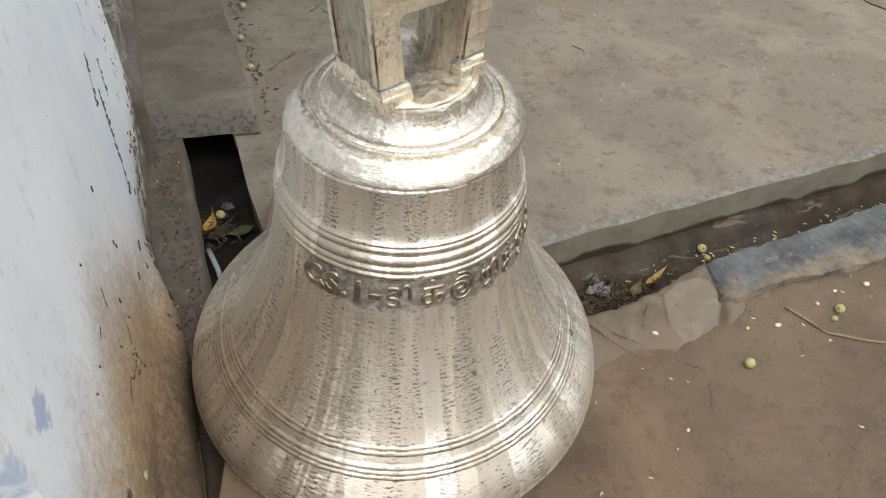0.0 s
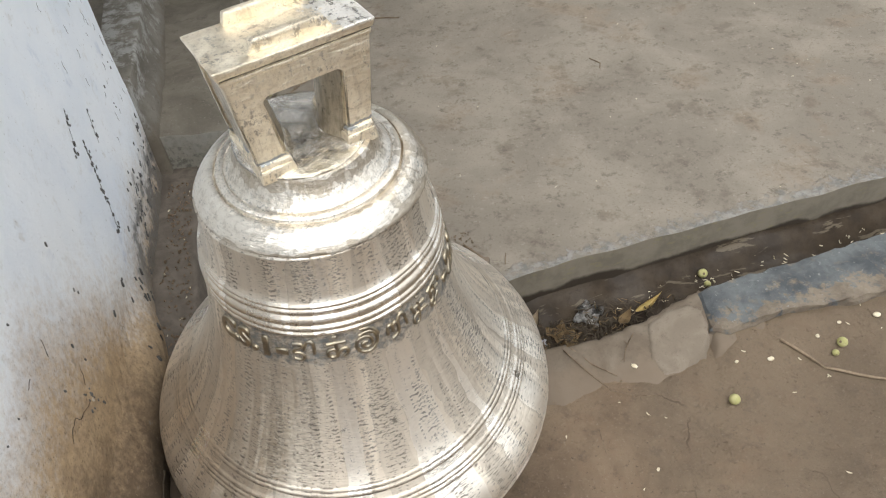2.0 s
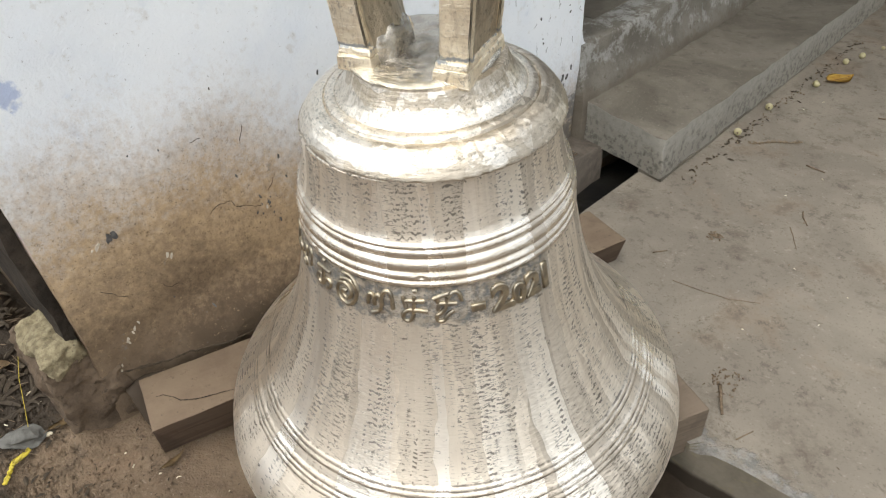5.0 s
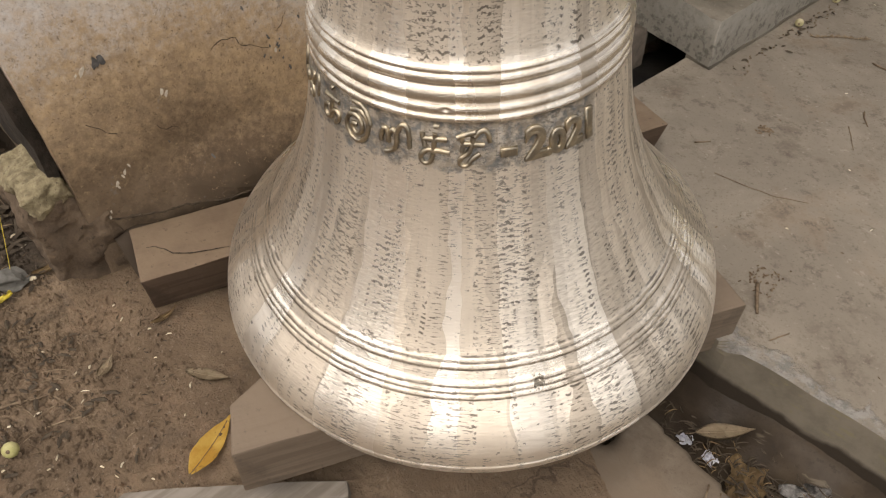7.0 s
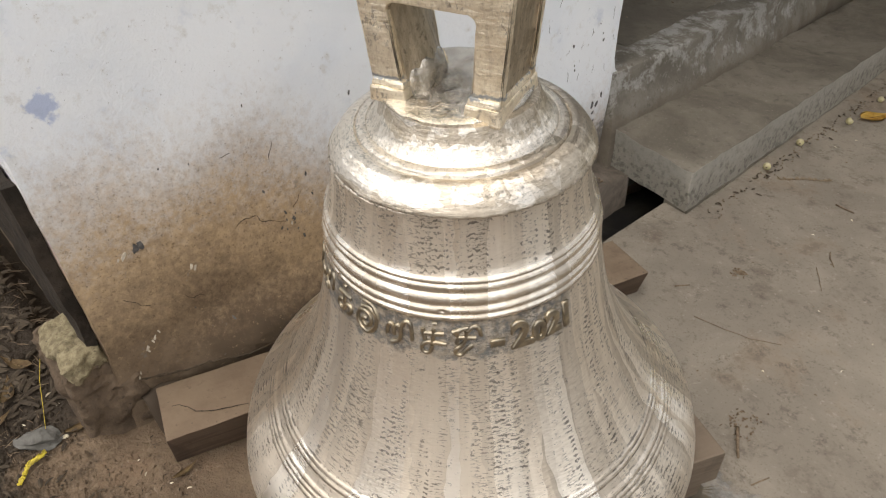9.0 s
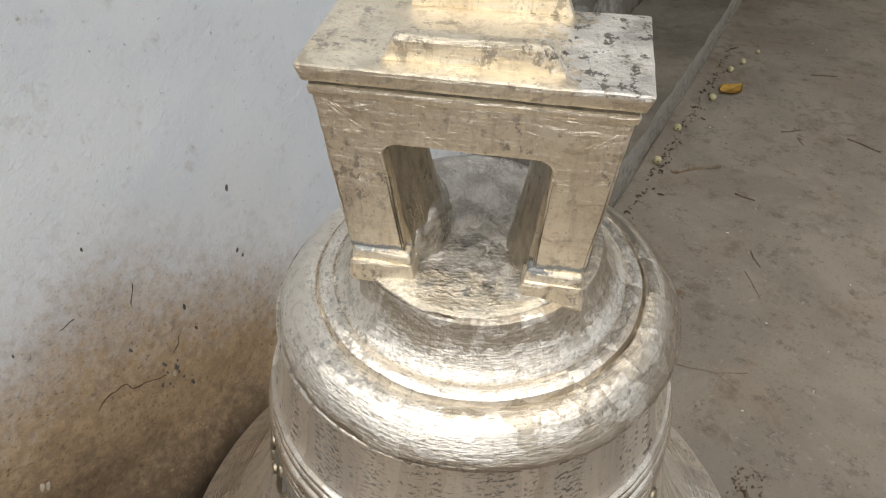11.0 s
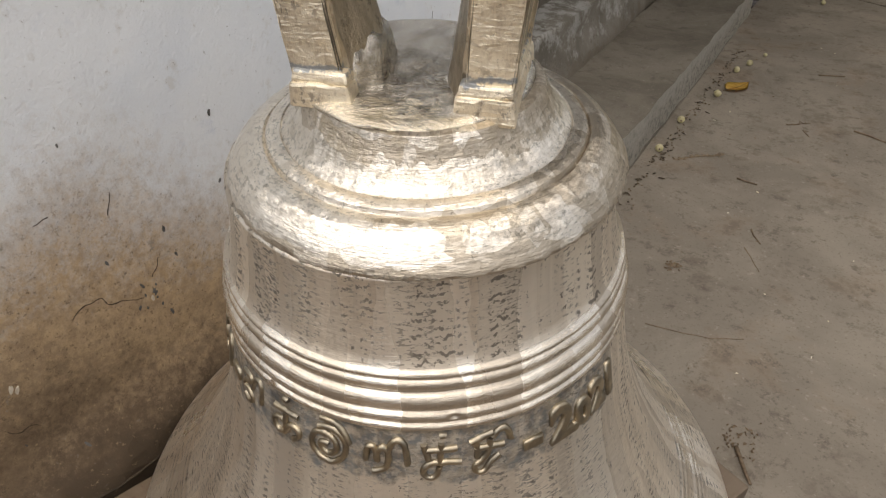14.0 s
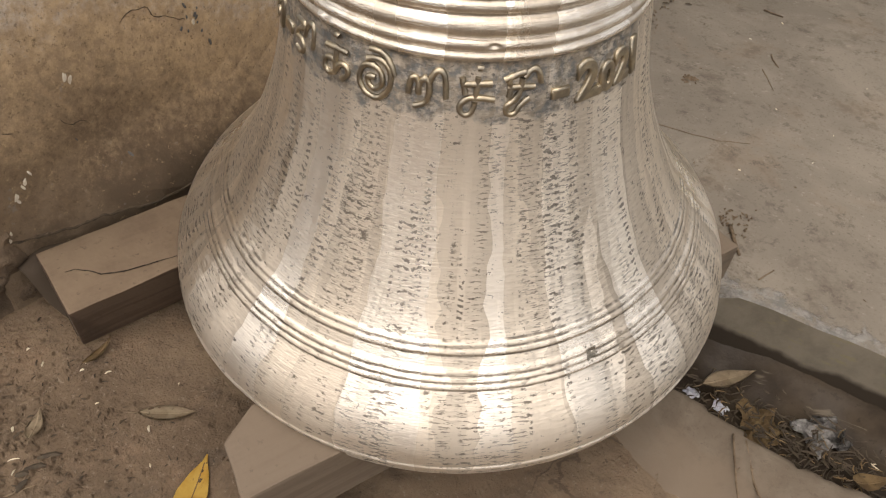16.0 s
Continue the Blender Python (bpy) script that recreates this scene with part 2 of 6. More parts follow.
def make_apron():
    """Apron concrete with a chalky broken arris and a channel face that the water has stained."""
    g = Graph("apron_concrete", 0.9)
    big = g.ramp(g.noise(2.6, 5, 0.62, warp=0.6), 0.36, 0.66)
    c = g.mix(big, (0.188, 0.164, 0.132), (0.245, 0.215, 0.172))
    c = g.mix(g.ramp(g.noise(4.5, 5, 0.65), 0.54, 0.68, 0, 0.5), c, (0.235, 0.180, 0.128))
    c = g.mix(g.ramp(g.noise(9, 6, 0.75), 0.52, 0.66, 0, 0.55), c, (0.115, 0.094, 0.072))
    c = g.mix(g.ramp(g.noise(24, 6, 0.8), 0.55, 0.63, 0, 0.6), c, (0.105, 0.087, 0.067))
    c = g.mix(g.ramp(g.noise(150, 3, 0.7), 0.57, 0.70, 0, 0.6), c, (0.10, 0.083, 0.064))
    c = g.mix(g.ramp(g.noise(60, 4, 0.75), 0.59, 0.70, 0, 0.5), c, (0.32, 0.285, 0.235))
    line = g.math("ADD", 0.262, g.math("MULTIPLY", g.axis(g.place, 0), 0.0305))
    inward = g.math("SUBTRACT", g.axis(g.place, 1), line)
    up = g.axis(g.t.nodes.new("ShaderNodeNewGeometry").outputs["Normal"], 2)
    ragged = g.math("ADD", inward, g.ramp(g.noise(30, 5, 0.7), 0.3, 0.7, -0.03, 0.03))
    arris = g.math("MULTIPLY", g.ramp(ragged, 0.050, 0.020), g.ramp(up, 0.25, 0.5))
    chalk = g.mix(g.ramp(g.noise(38, 5, 0.75), 0.42, 0.58), (0.15, 0.147, 0.138), (0.255, 0.247, 0.227))
    c = g.mix(g.math("MULTIPLY", arris, g.ramp(g.noise(22, 5, 0.7), 0.38, 0.56, 0.15, 0.85)), c, chalk)
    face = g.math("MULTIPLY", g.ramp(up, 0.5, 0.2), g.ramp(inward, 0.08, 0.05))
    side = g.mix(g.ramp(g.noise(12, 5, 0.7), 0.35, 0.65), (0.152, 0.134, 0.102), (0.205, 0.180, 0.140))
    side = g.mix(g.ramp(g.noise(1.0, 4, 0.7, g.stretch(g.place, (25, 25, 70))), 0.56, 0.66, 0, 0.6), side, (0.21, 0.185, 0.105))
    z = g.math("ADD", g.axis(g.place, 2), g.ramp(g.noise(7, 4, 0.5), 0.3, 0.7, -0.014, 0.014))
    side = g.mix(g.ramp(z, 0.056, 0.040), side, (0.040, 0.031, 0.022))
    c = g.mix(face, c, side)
    n = g.bump(g.noise(220, 4, 0.7), 0.3, 0.002)
    n = g.bump(g.noise(14, 5, 0.6), 0.35, 0.008, n)
    n = g.bump(g.math("MULTIPLY", arris, g.noise(70, 4, 0.7)), 0.6, 0.008, n)
    return g.done(c, g.ramp(big, 0, 1, 0.92, 0.80), n)


def make_mud():
    """Wet channel mud with silt ridges left along the flow."""
    g = Graph("wet_mud", 0.6)
    c = g.mix(g.ramp(g.noise(14, 5, 0.65), 0.35, 0.65), (0.027, 0.019, 0.012), (0.048, 0.035, 0.022))
    silt = g.noise(1.0, 4, 0.6, g.stretch(g.place, (5, 24, 8)), 0.5)
    c = g.mix(g.ramp(silt, 0.60, 0.63, 0, 0.8), c, (0.115, 0.094, 0.066))
    c = g.mix(g.ramp(g.noise(70, 4, 0.7), 0.58, 0.68, 0, 0.7), c, (0.022, 0.016, 0.011))
    n = g.bump(g.noise(60, 4, 0.6), 0.4, 0.006)
    n = g.bump(silt, 0.3, 0.006, n)
    return g.done(c, g.ramp(g.noise(6, 3, 0.6), 0.4, 0.65, 0.45, 0.85), n)


def make_bell_metal():
    g, c, rough, n = bronze("bell_bronze", (0.87, 0.79, 0.67), (0.69, 0.615, 0.51), (0.085, 0.072, 0.058), False)
    z = g.axis(g.local(), 2)
    # dark casting flaw on the lower ribs
    far = g.math("ADD", g.math("POWER", g.math("MULTIPLY", g.math("SUBTRACT", g.axis(g.uv(), 0), 1.365), 1.44), 2.0), g.math("POWER", g.math("SUBTRACT", z, 0.134), 2.0))
    far = g.math("ADD", g.math("SQRT", far), g.ramp(g.noise(1.0, 4, 0.7, g.stretch(g.uv(), (150, 90, 1))), 0.3, 0.7, -0.006, 0.006))
    c = g.mix(g.ramp(far, 0.008, 0.005, 0, 0.85), c, (0.10, 0.085, 0.06))
    # the lettered band was left unpolished
    edge = g.math("ADD", z, g.ramp(g.noise(1.0, 3, 0.6, g.stretch(g.uv(), (40, 40, 1))), 0.3, 0.7, -0.004, 0.004))
    u = g.axis(g.uv(), 0)
    edge = g.math("ADD", edge, g.ramp(g.noise(1.0, 2, 0.5, g.stretch(g.uv(), (24, 0.5, 1))), 0.3, 0.7, -0.008, 0.008))
    band = g.math("MULTIPLY", g.ramp(edge, 0.402, 0.409), g.ramp(z, 0.468, 0.465))
    band = g.math("MULTIPLY", band, g.math("MULTIPLY", g.ramp(u, 0.81, 0.85), g.ramp(u, 1.50, 1.47)))
    band = g.math("MULTIPLY", band, g.ramp(g.noise(1.0, 4, 0.7, g.stretch(g.uv(), (55, 75, 1))), 0.38, 0.56, 0.35, 1.0))
    c = g.mix(g.math("MULTIPLY", band, 0.95), c, g.mix(g.ramp(g.noise(1.0, 3, 0.6, g.stretch(g.uv(), (90, 90, 1))), 0.4, 0.6), (0.17, 0.175, 0.175), (0.30, 0.265, 0.215)))
    return g.done(c, g.math("ADD", rough, g.math("MULTIPLY", band, 0.12)), n)


def make_turned_metal():
    g, c, rough, n = bronze("turned_bronze", (0.61, 0.54, 0.435), (0.49, 0.425, 0.335), (0.14, 0.135, 0.11), True)
    z = g.axis(g.local(), 2)
    skin = g.math("MULTIPLY", g.ramp(z, 0.655, 0.668), g.ramp(g.noise(1.0, 5, 0.7, g.stretch(g.uv(), (30, 30, 1))), 0.46, 0.62))
    c = g.mix(g.math("MULTIPLY", skin, 0.7), c, (0.42, 0.36, 0.27))
    return g.done(c, rough, n)


def make_cast_brass():
    g = Graph("cast_brass", 0.4, 0.86)
    p = g.local()
    c = g.mix(g.ramp(g.noise(22, 5, 0.65, p), 0.35, 0.65), (0.86, 0.76, 0.59), (0.94, 0.86, 0.70))
    mottle = g.noise(1.0, 6, 0.72, g.stretch(p, (42, 42, 55)), 0.5)
    c = g.mix(g.ramp(mottle, 0.52, 0.66, 0, 0.6), c, (0.70, 0.60, 0.45))
    file_marks = g.noise(1.0, 3, 0.6, g.stretch(p, (26, 26, 160)))
    c = g.mix(g.ramp(file_marks, 0.52, 0.66, 0, 0.35), c, (0.68, 0.59, 0.45))
    c = g.mix(g.ramp(g.noise(1.0, 3, 0.6, g.stretch(p, (150, 150, 14))), 0.54, 0.68, 0, 0.35), c, (0.60, 0.51, 0.38))
    blot = g.ramp(g.noise(1.0, 4, 0.7, g.stretch(p, (110, 110, 80))), 0.53, 0.60)
    blot = g.math("MULTIPLY", blot, g.ramp(g.noise(17, 3, 0.6, p), 0.48, 0.60))
    c = g.mix(g.math("MULTIPLY", blot, 0.6), c, (0.19, 0.155, 0.12))
    c = g.mix(g.ramp(g.noise(34, 5, 0.75, p), 0.61, 0.70, 0, 0.35), c, (0.30, 0.31, 0.31))
    c = g.mix(g.ramp(g.noise(170, 4, 0.75, p), 0.63, 0.68, 0, 0.6), c, (0.22, 0.175, 0.13))
    # bright sky reflection painted on one end of the cap, with pits in it
    x, top = g.axis(p, 0), g.axis(p, 2)
    cap_sheen = g.math("MULTIPLY", g.ramp(g.math("ADD", x, g.ramp(g.noise(45, 4, 0.7, p), 0.3, 0.7, -0.03, 0.03)), 0.050, 0.068), g.ramp(top, 0.874, 0.878))
    sore = g.ramp(g.noise(75, 5, 0.7, p), 0.55, 0.60)
    c = g.mix(cap_sheen, c, g.mix(sore, (0.95, 0.91, 0.84), (0.24, 0.22, 0.19)))
    grit = g.noise(1.0, 5, 0.75, g.stretch(p, (230, 230, 170)))
    c = g.mix(g.ramp(grit, 0.52, 0.64, 0, 0.45), c, (0.56, 0.47, 0.34))
    c = g.mix(g.ramp(grit, 0.42, 0.34, 0, 0.5), c, (0.93, 0.85, 0.69))
    c = g.mix(g.ramp(g.noise(1.0, 5, 0.7, g.stretch(p, (38, 38, 90)), 0.8), 0.57, 0.63, 0, 0.35), c, (0.38, 0.31, 0.22))
    # grey metal run into the seam round the feet
    seam = g.math("ADD", g.axis(p, 2), g.ramp(g.noise(60, 3, 0.6, p), 0.3, 0.7, -0.004, 0.004))
    seam = g.math("MULTIPLY", g.ramp(seam, 0.7195, 0.7220), g.ramp(seam, 0.7285, 0.7250))
    c = g.mix(g.math("MULTIPLY", seam, 0.85), c, (0.28, 0.31, 0.34))
    n = g.bump(g.noise(160, 4, 0.7, p), 0.6, 0.0022)
    n = g.bump(file_marks, 0.6, 0.003, n)
    n = g.bump(g.noise(26, 3, 0.6, p), 0.25, 0.005, n)
    return g.done(c, g.ramp(g.noise(40, 4, 0.6, p), 0.3, 0.7, 0.34, 0.52), n)


def make_raw_cast():
    """The plate on the crown: filed brass at its rim, grey casting skin under the loop."""
    g = Graph("raw_casting", 0.45, 1.0)
    p = g.local()
    c = g.mix(g.ramp(g.noise(30, 5, 0.65, p), 0.35, 0.65), (0.74, 0.66, 0.52), (0.86, 0.79, 0.66))
    c = g.mix(g.ramp(g.noise(50, 4, 0.7, p), 0.55, 0.66, 0, 0.8), c, (0.27, 0.28, 0.28))
    y = g.math("ADD", g.axis(p, 1), g.ramp(g.noise(38, 4, 0.6, p), 0.3, 0.7, -0.016, 0.016))
    skin = g.ramp(y, -0.072, -0.060)
    grey = g.mix(g.ramp(g.noise(40, 4, 0.6, p), 0.35, 0.65), (0.44, 0.41, 0.36), (0.66, 0.625, 0.565))
    c = g.mix(skin, c, g.mix(g.ramp(g.noise(1.0, 3, 0.6, g.stretch(p, (120, 80, 60))), 0.52, 0.70, 0, 0.4), grey, (0.26, 0.235, 0.20)))
    n = g.bump(g.noise(1.0, 4, 0.7, g.stretch(p, (200, 330, 120))), 0.8, 0.0030)
    n = g.bump(g.noise(30, 3, 0.6, p), 0.6, 0.010, n)
    return g.done(c, g.ramp(g.noise(40, 4, 0.6, p), 0.3, 0.7, 0.10, 0.27), n)


def plain_metal(name, a, b, dark):
    g = Graph(name, 0.45, 1.0)
    p = g.local()
    streak = g.noise(1.0, 4, 0.65, g.stretch(p, (120, 120, 30)))
    c = g.mix(g.ramp(streak, 0.35, 0.65), a, b)
    c = g.mix(g.ramp(g.noise(70, 4, 0.7, p), 0.55, 0.68, 0, 0.8), c, dark)
    n = g.bump(g.noise(230, 3, 0.7, p), 0.7, 0.0025)
    n = g.bump(streak, 0.3, 0.003, n)
    return g.done(c, g.ramp(g.noise(50, 3, 0.6, p), 0.3, 0.7, 0.28, 0.5), n)


def make_plaster():
    g = Graph("whitewash", 0.88)
    z = g.axis(g.place, 2)
    c = g.mix(g.ramp(g.noise(2.4, 4, 0.6), 0.38, 0.68), (0.80, 0.83, 0.855), (0.70, 0.75, 0.81))
    c = g.mix(g.ramp(g.noise(7, 5, 0.7), 0.58, 0.74, 0, 0.55), c, (0.46, 0.52, 0.63))
    c = g.mix(g.ramp(g.noise(30, 5, 0.7), 0.56, 0.72, 0, 0.4), c, (0.55, 0.53, 0.48))
    # soil thrown up by the rain, most beside the open ground
    y = g.axis(g.place, 1)
    wob = g.math("ADD", z, g.ramp(g.noise(3.0, 4, 0.6), 0.25, 0.75, -0.045, 0.045))
    wob = g.math("ADD", wob, g.ramp(g.noise(60, 5, 0.8), 0.25, 0.75, -0.06, 0.06))
    wob = g.math("ADD", wob, g.ramp(y, -0.20, 0.50, 0.0, 0.36))
    splash = g.ramp(wob, 0.84, 0.50)
    c = g.mix(g.math("MULTIPLY", splash, 0.93), c, g.mix(g.ramp(g.noise(48, 6, 0.8), 0.36, 0.64), (0.46, 0.32, 0.168), (0.31, 0.212, 0.113)))
    # browner towards the foot; the bell's shade is put into this colour too
    low = g.ramp(g.math("ADD", wob, g.ramp(g.noise(7, 4, 0.7), 0.3, 0.7, -0.05, 0.05)), 0.57, 0.28)
    c = g.mix(g.math("MULTIPLY", low, 0.92), c, (0.122, 0.087, 0.056))
    # dark foot band: shade behind the timber put into the colour
    foot_shade = g.ramp(g.math("ADD", wob, g.ramp(g.noise(13, 5, 0.75), 0.3, 0.7, -0.05, 0.05)), 0.36, 0.22)
    c = g.mix(g.math("MULTIPLY", foot_shade, 0.5), c, (0.046, 0.035, 0.026))
    # dry dust over the corner's foot
    dust = g.math("MULTIPLY", g.ramp(g.math("ADD", y, g.ramp(g.noise(12, 4, 0.6), 0.3, 0.7, -0.06, 0.06)), -0.30, -0.42), g.ramp(g.math("ADD", z, g.ramp(g.noise(15, 4, 0.6), 0.3, 0.7, -0.05, 0.05)), 0.36, 0.24))
    c = g.mix(g.math("MULTIPLY", dust, 0.75), c, (0.215, 0.160, 0.108))
    mould = g.math("MULTIPLY", g.ramp(y, 0.30, 0.60), g.ramp(g.math("ADD", z, g.ramp(g.noise(10, 5, 0.75), 0.25, 0.75, -0.16, 0.16)), 0.36, 0.22))
    c = g.mix(g.math("MULTIPLY", mould, 0.8), c, (0.10, 0.10, 0.095))
    c = g.mix(g.ramp(g.math("ADD", g.noise(26, 5, 0.7), g.ramp(z, 0.9, 0.3, -0.06, 0.02)), 0.66, 0.72, 0, 0.5), c, (0.20, 0.185, 0.17))
    c = g.mix(g.ramp(g.noise(120, 3, 0.7), 0.66, 0.74, 0, 0.45), c, (0.20, 0.185, 0.17))
    rub = g.math("MULTIPLY", g.math("MULTIPLY", g.ramp(y, -0.40, -0.52), g.ramp(z, 0.72, 0.82)), g.ramp(g.noise(14, 4, 0.65), 0.48, 0.60))
    c = g.mix(g.math("MULTIPLY", rub, 0.6), c, (0.33, 0.44, 0.66))
    c = g.mix(g.math("MULTIPLY", splash, g.ramp(g.noise(130, 4, 0.75), 0.55, 0.68, 0, 0.7)), c, (0.10, 0.072, 0.045))
    c = g.mix(g.math("MULTIPLY", splash, g.ramp(g.noise(85, 4, 0.75), 0.60, 0.72, 0, 0.5)), c, (0.48, 0.36, 0.21))
    # a dab of blue paint
    far = g.math("ADD", g.math("ABSOLUTE", g.math("ADD", y, 0.423)), g.math("ABSOLUTE", g.math("SUBTRACT", z, 0.842)))
    far = g.math("ADD", far, g.ramp(g.noise(40, 3, 0.6), 0.3, 0.7, -0.012, 0.012))
    c = g.mix(g.ramp(far, 0.034, 0.018, 0, 0.75), c, (0.34, 0.42, 0.62))
    n = g.bump(g.noise(120, 4, 0.75), 0.5, 0.004)
    n = g.bump(g.noise(34, 4, 0.7), 0.16, 0.006, n)
    n = g.bump(g.noise(9, 4, 0.6), 0.4, 0.012, n)
    return g.done(c, None, n)


def make_kerb():
    """Rough kerb with the remains of blue-grey paint."""
    g = Graph("painted_kerb", 0.9)
    c = g.mix(g.ramp(g.noise(14, 6, 0.7), 0.36, 0.64), (0.15, 0.122, 0.092), (0.225, 0.187, 0.142))
    tone = g.mix(g.ramp(g.noise(9, 4, 0.6), 0.36, 0.64), (0.058, 0.068, 0.076), (0.125, 0.138, 0.143))
    y = g.math("ADD", g.axis(g.place, 1), g.ramp(g.noise(24, 5, 0.7), 0.3, 0.7, -0.05, 0.05))
    paint = g.math("MULTIPLY", g.ramp(g.noise(22, 5, 0.7), 0.28, 0.46), g.ramp(y, 0.005, 0.045))
    c = g.mix(g.math("MULTIPLY", paint, 0.9), c, tone)
    c = g.mix(g.ramp(g.noise(1.0, 5, 0.8, g.stretch(g.place, (60, 130, 60))), 0.58, 0.68, 0, 0.35), c, (0.30, 0.30, 0.285))
    c = g.mix(g.ramp(g.noise(110, 4, 0.75), 0.57, 0.70, 0, 0.45), c, (0.06, 0.057, 0.052))
    c = g.mix(g.ramp(g.noise(55, 4, 0.75), 0.63, 0.69, 0, 0.5), c, (0.36, 0.36, 0.34))
    n = g.bump(g.noise(130, 4, 0.75), 0.6, 0.004)
    n = g.bump(g.noise(26, 5, 0.7), 0.6, 0.012, n)
    return g.done(c, None, n)


def make_step():
    """Trodden concrete with edges worn pale; light on its upright faces is painted in."""
    g = Graph("worn_step", 0.9)
    c = g.mix(g.ramp(g.noise(3.5, 5, 0.65, warp=0.5), 0.36, 0.66), (0.128, 0.113, 0.088), (0.20, 0.178, 0.143))
    c = g.mix(g.ramp(g.noise(24, 6, 0.75), 0.52, 0.68, 0, 0.6), c, (0.085, 0.073, 0.057))
    z = g.math("ADD", g.axis(g.place, 2), g.ramp(g.noise(40, 4, 0.7), 0.3, 0.7, -0.03, 0.03))
    up = g.axis(g.t.nodes.new("ShaderNodeNewGeometry").outputs["Normal"], 2)
    side = g.math("MULTIPLY", g.ramp(up, 0.9, 0.5), g.ramp(z, 0.19, 0.27))
    # upright faces paler: light on the front put into the colour
    c = g.mix(g.ramp(up, 0.6, 0.3, 0, 0.8), c, (0.29, 0.272, 0.235))
    rough_face = g.math("MULTIPLY", g.ramp(up, 0.6, 0.3), g.ramp(g.noise(48, 5, 0.75), 0.48, 0.60, 0, 0.75))
    c = g.mix(rough_face, c, (0.105, 0.100, 0.084))
    c = g.mix(g.math("MULTIPLY", side, 0.6), c, (0.34, 0.325, 0.285))
    c = g.mix(g.ramp(g.noise(150, 3, 0.7), 0.6, 0.72, 0, 0.5), c, (0.36, 0.33, 0.28))
    n = g.bump(g.noise(150, 4, 0.75), 0.4, 0.003)
    n = g.bump(g.noise(22, 5, 0.65), 0.5, 0.012, n)
    return g.done(c, None, n)


def make_riser():
    """Veranda edge: grey cement with whitewash worn off in patches, dirt along its foot."""
    g = Graph("limed_concrete", 0.92)
    z = g.axis(g.place, 2)
    c = g.mix(g.ramp(g.noise(7, 5, 0.65), 0.38, 0.64), (0.135, 0.122, 0.100), (0.205, 0.188, 0.158))
    wash = g.math("MULTIPLY", g.ramp(g.noise(11, 6, 0.75), 0.46, 0.58), g.ramp(g.math("ADD", z, g.ramp(g.noise(18, 5, 0.7), 0.3, 0.7, -0.06, 0.06)), 0.33, 0.42))
    c = g.mix(g.math("MULTIPLY", wash, 0.8), c, (0.37, 0.365, 0.34))
    c = g.mix(g.ramp(g.noise(28, 6, 0.8), 0.55, 0.64, 0, 0.7), c, (0.10, 0.088, 0.068))
    c = g.mix(g.ramp(g.math("ADD", z, g.ramp(g.noise(14, 5, 0.7), 0.3, 0.7, -0.03, 0.03)), 0.34, 0.30, 0, 0.4), c, (0.15, 0.118, 0.082))
    c = g.mix(g.ramp(g.noise(130, 4, 0.75), 0.60, 0.70, 0, 0.6), c, (0.09, 0.08, 0.066))
    n = g.bump(g.noise(120, 4, 0.75), 0.5, 0.004)
    n = g.bump(g.noise(24, 5, 0.7), 0.6, 0.014, n)
    return g.done(c, None, n)


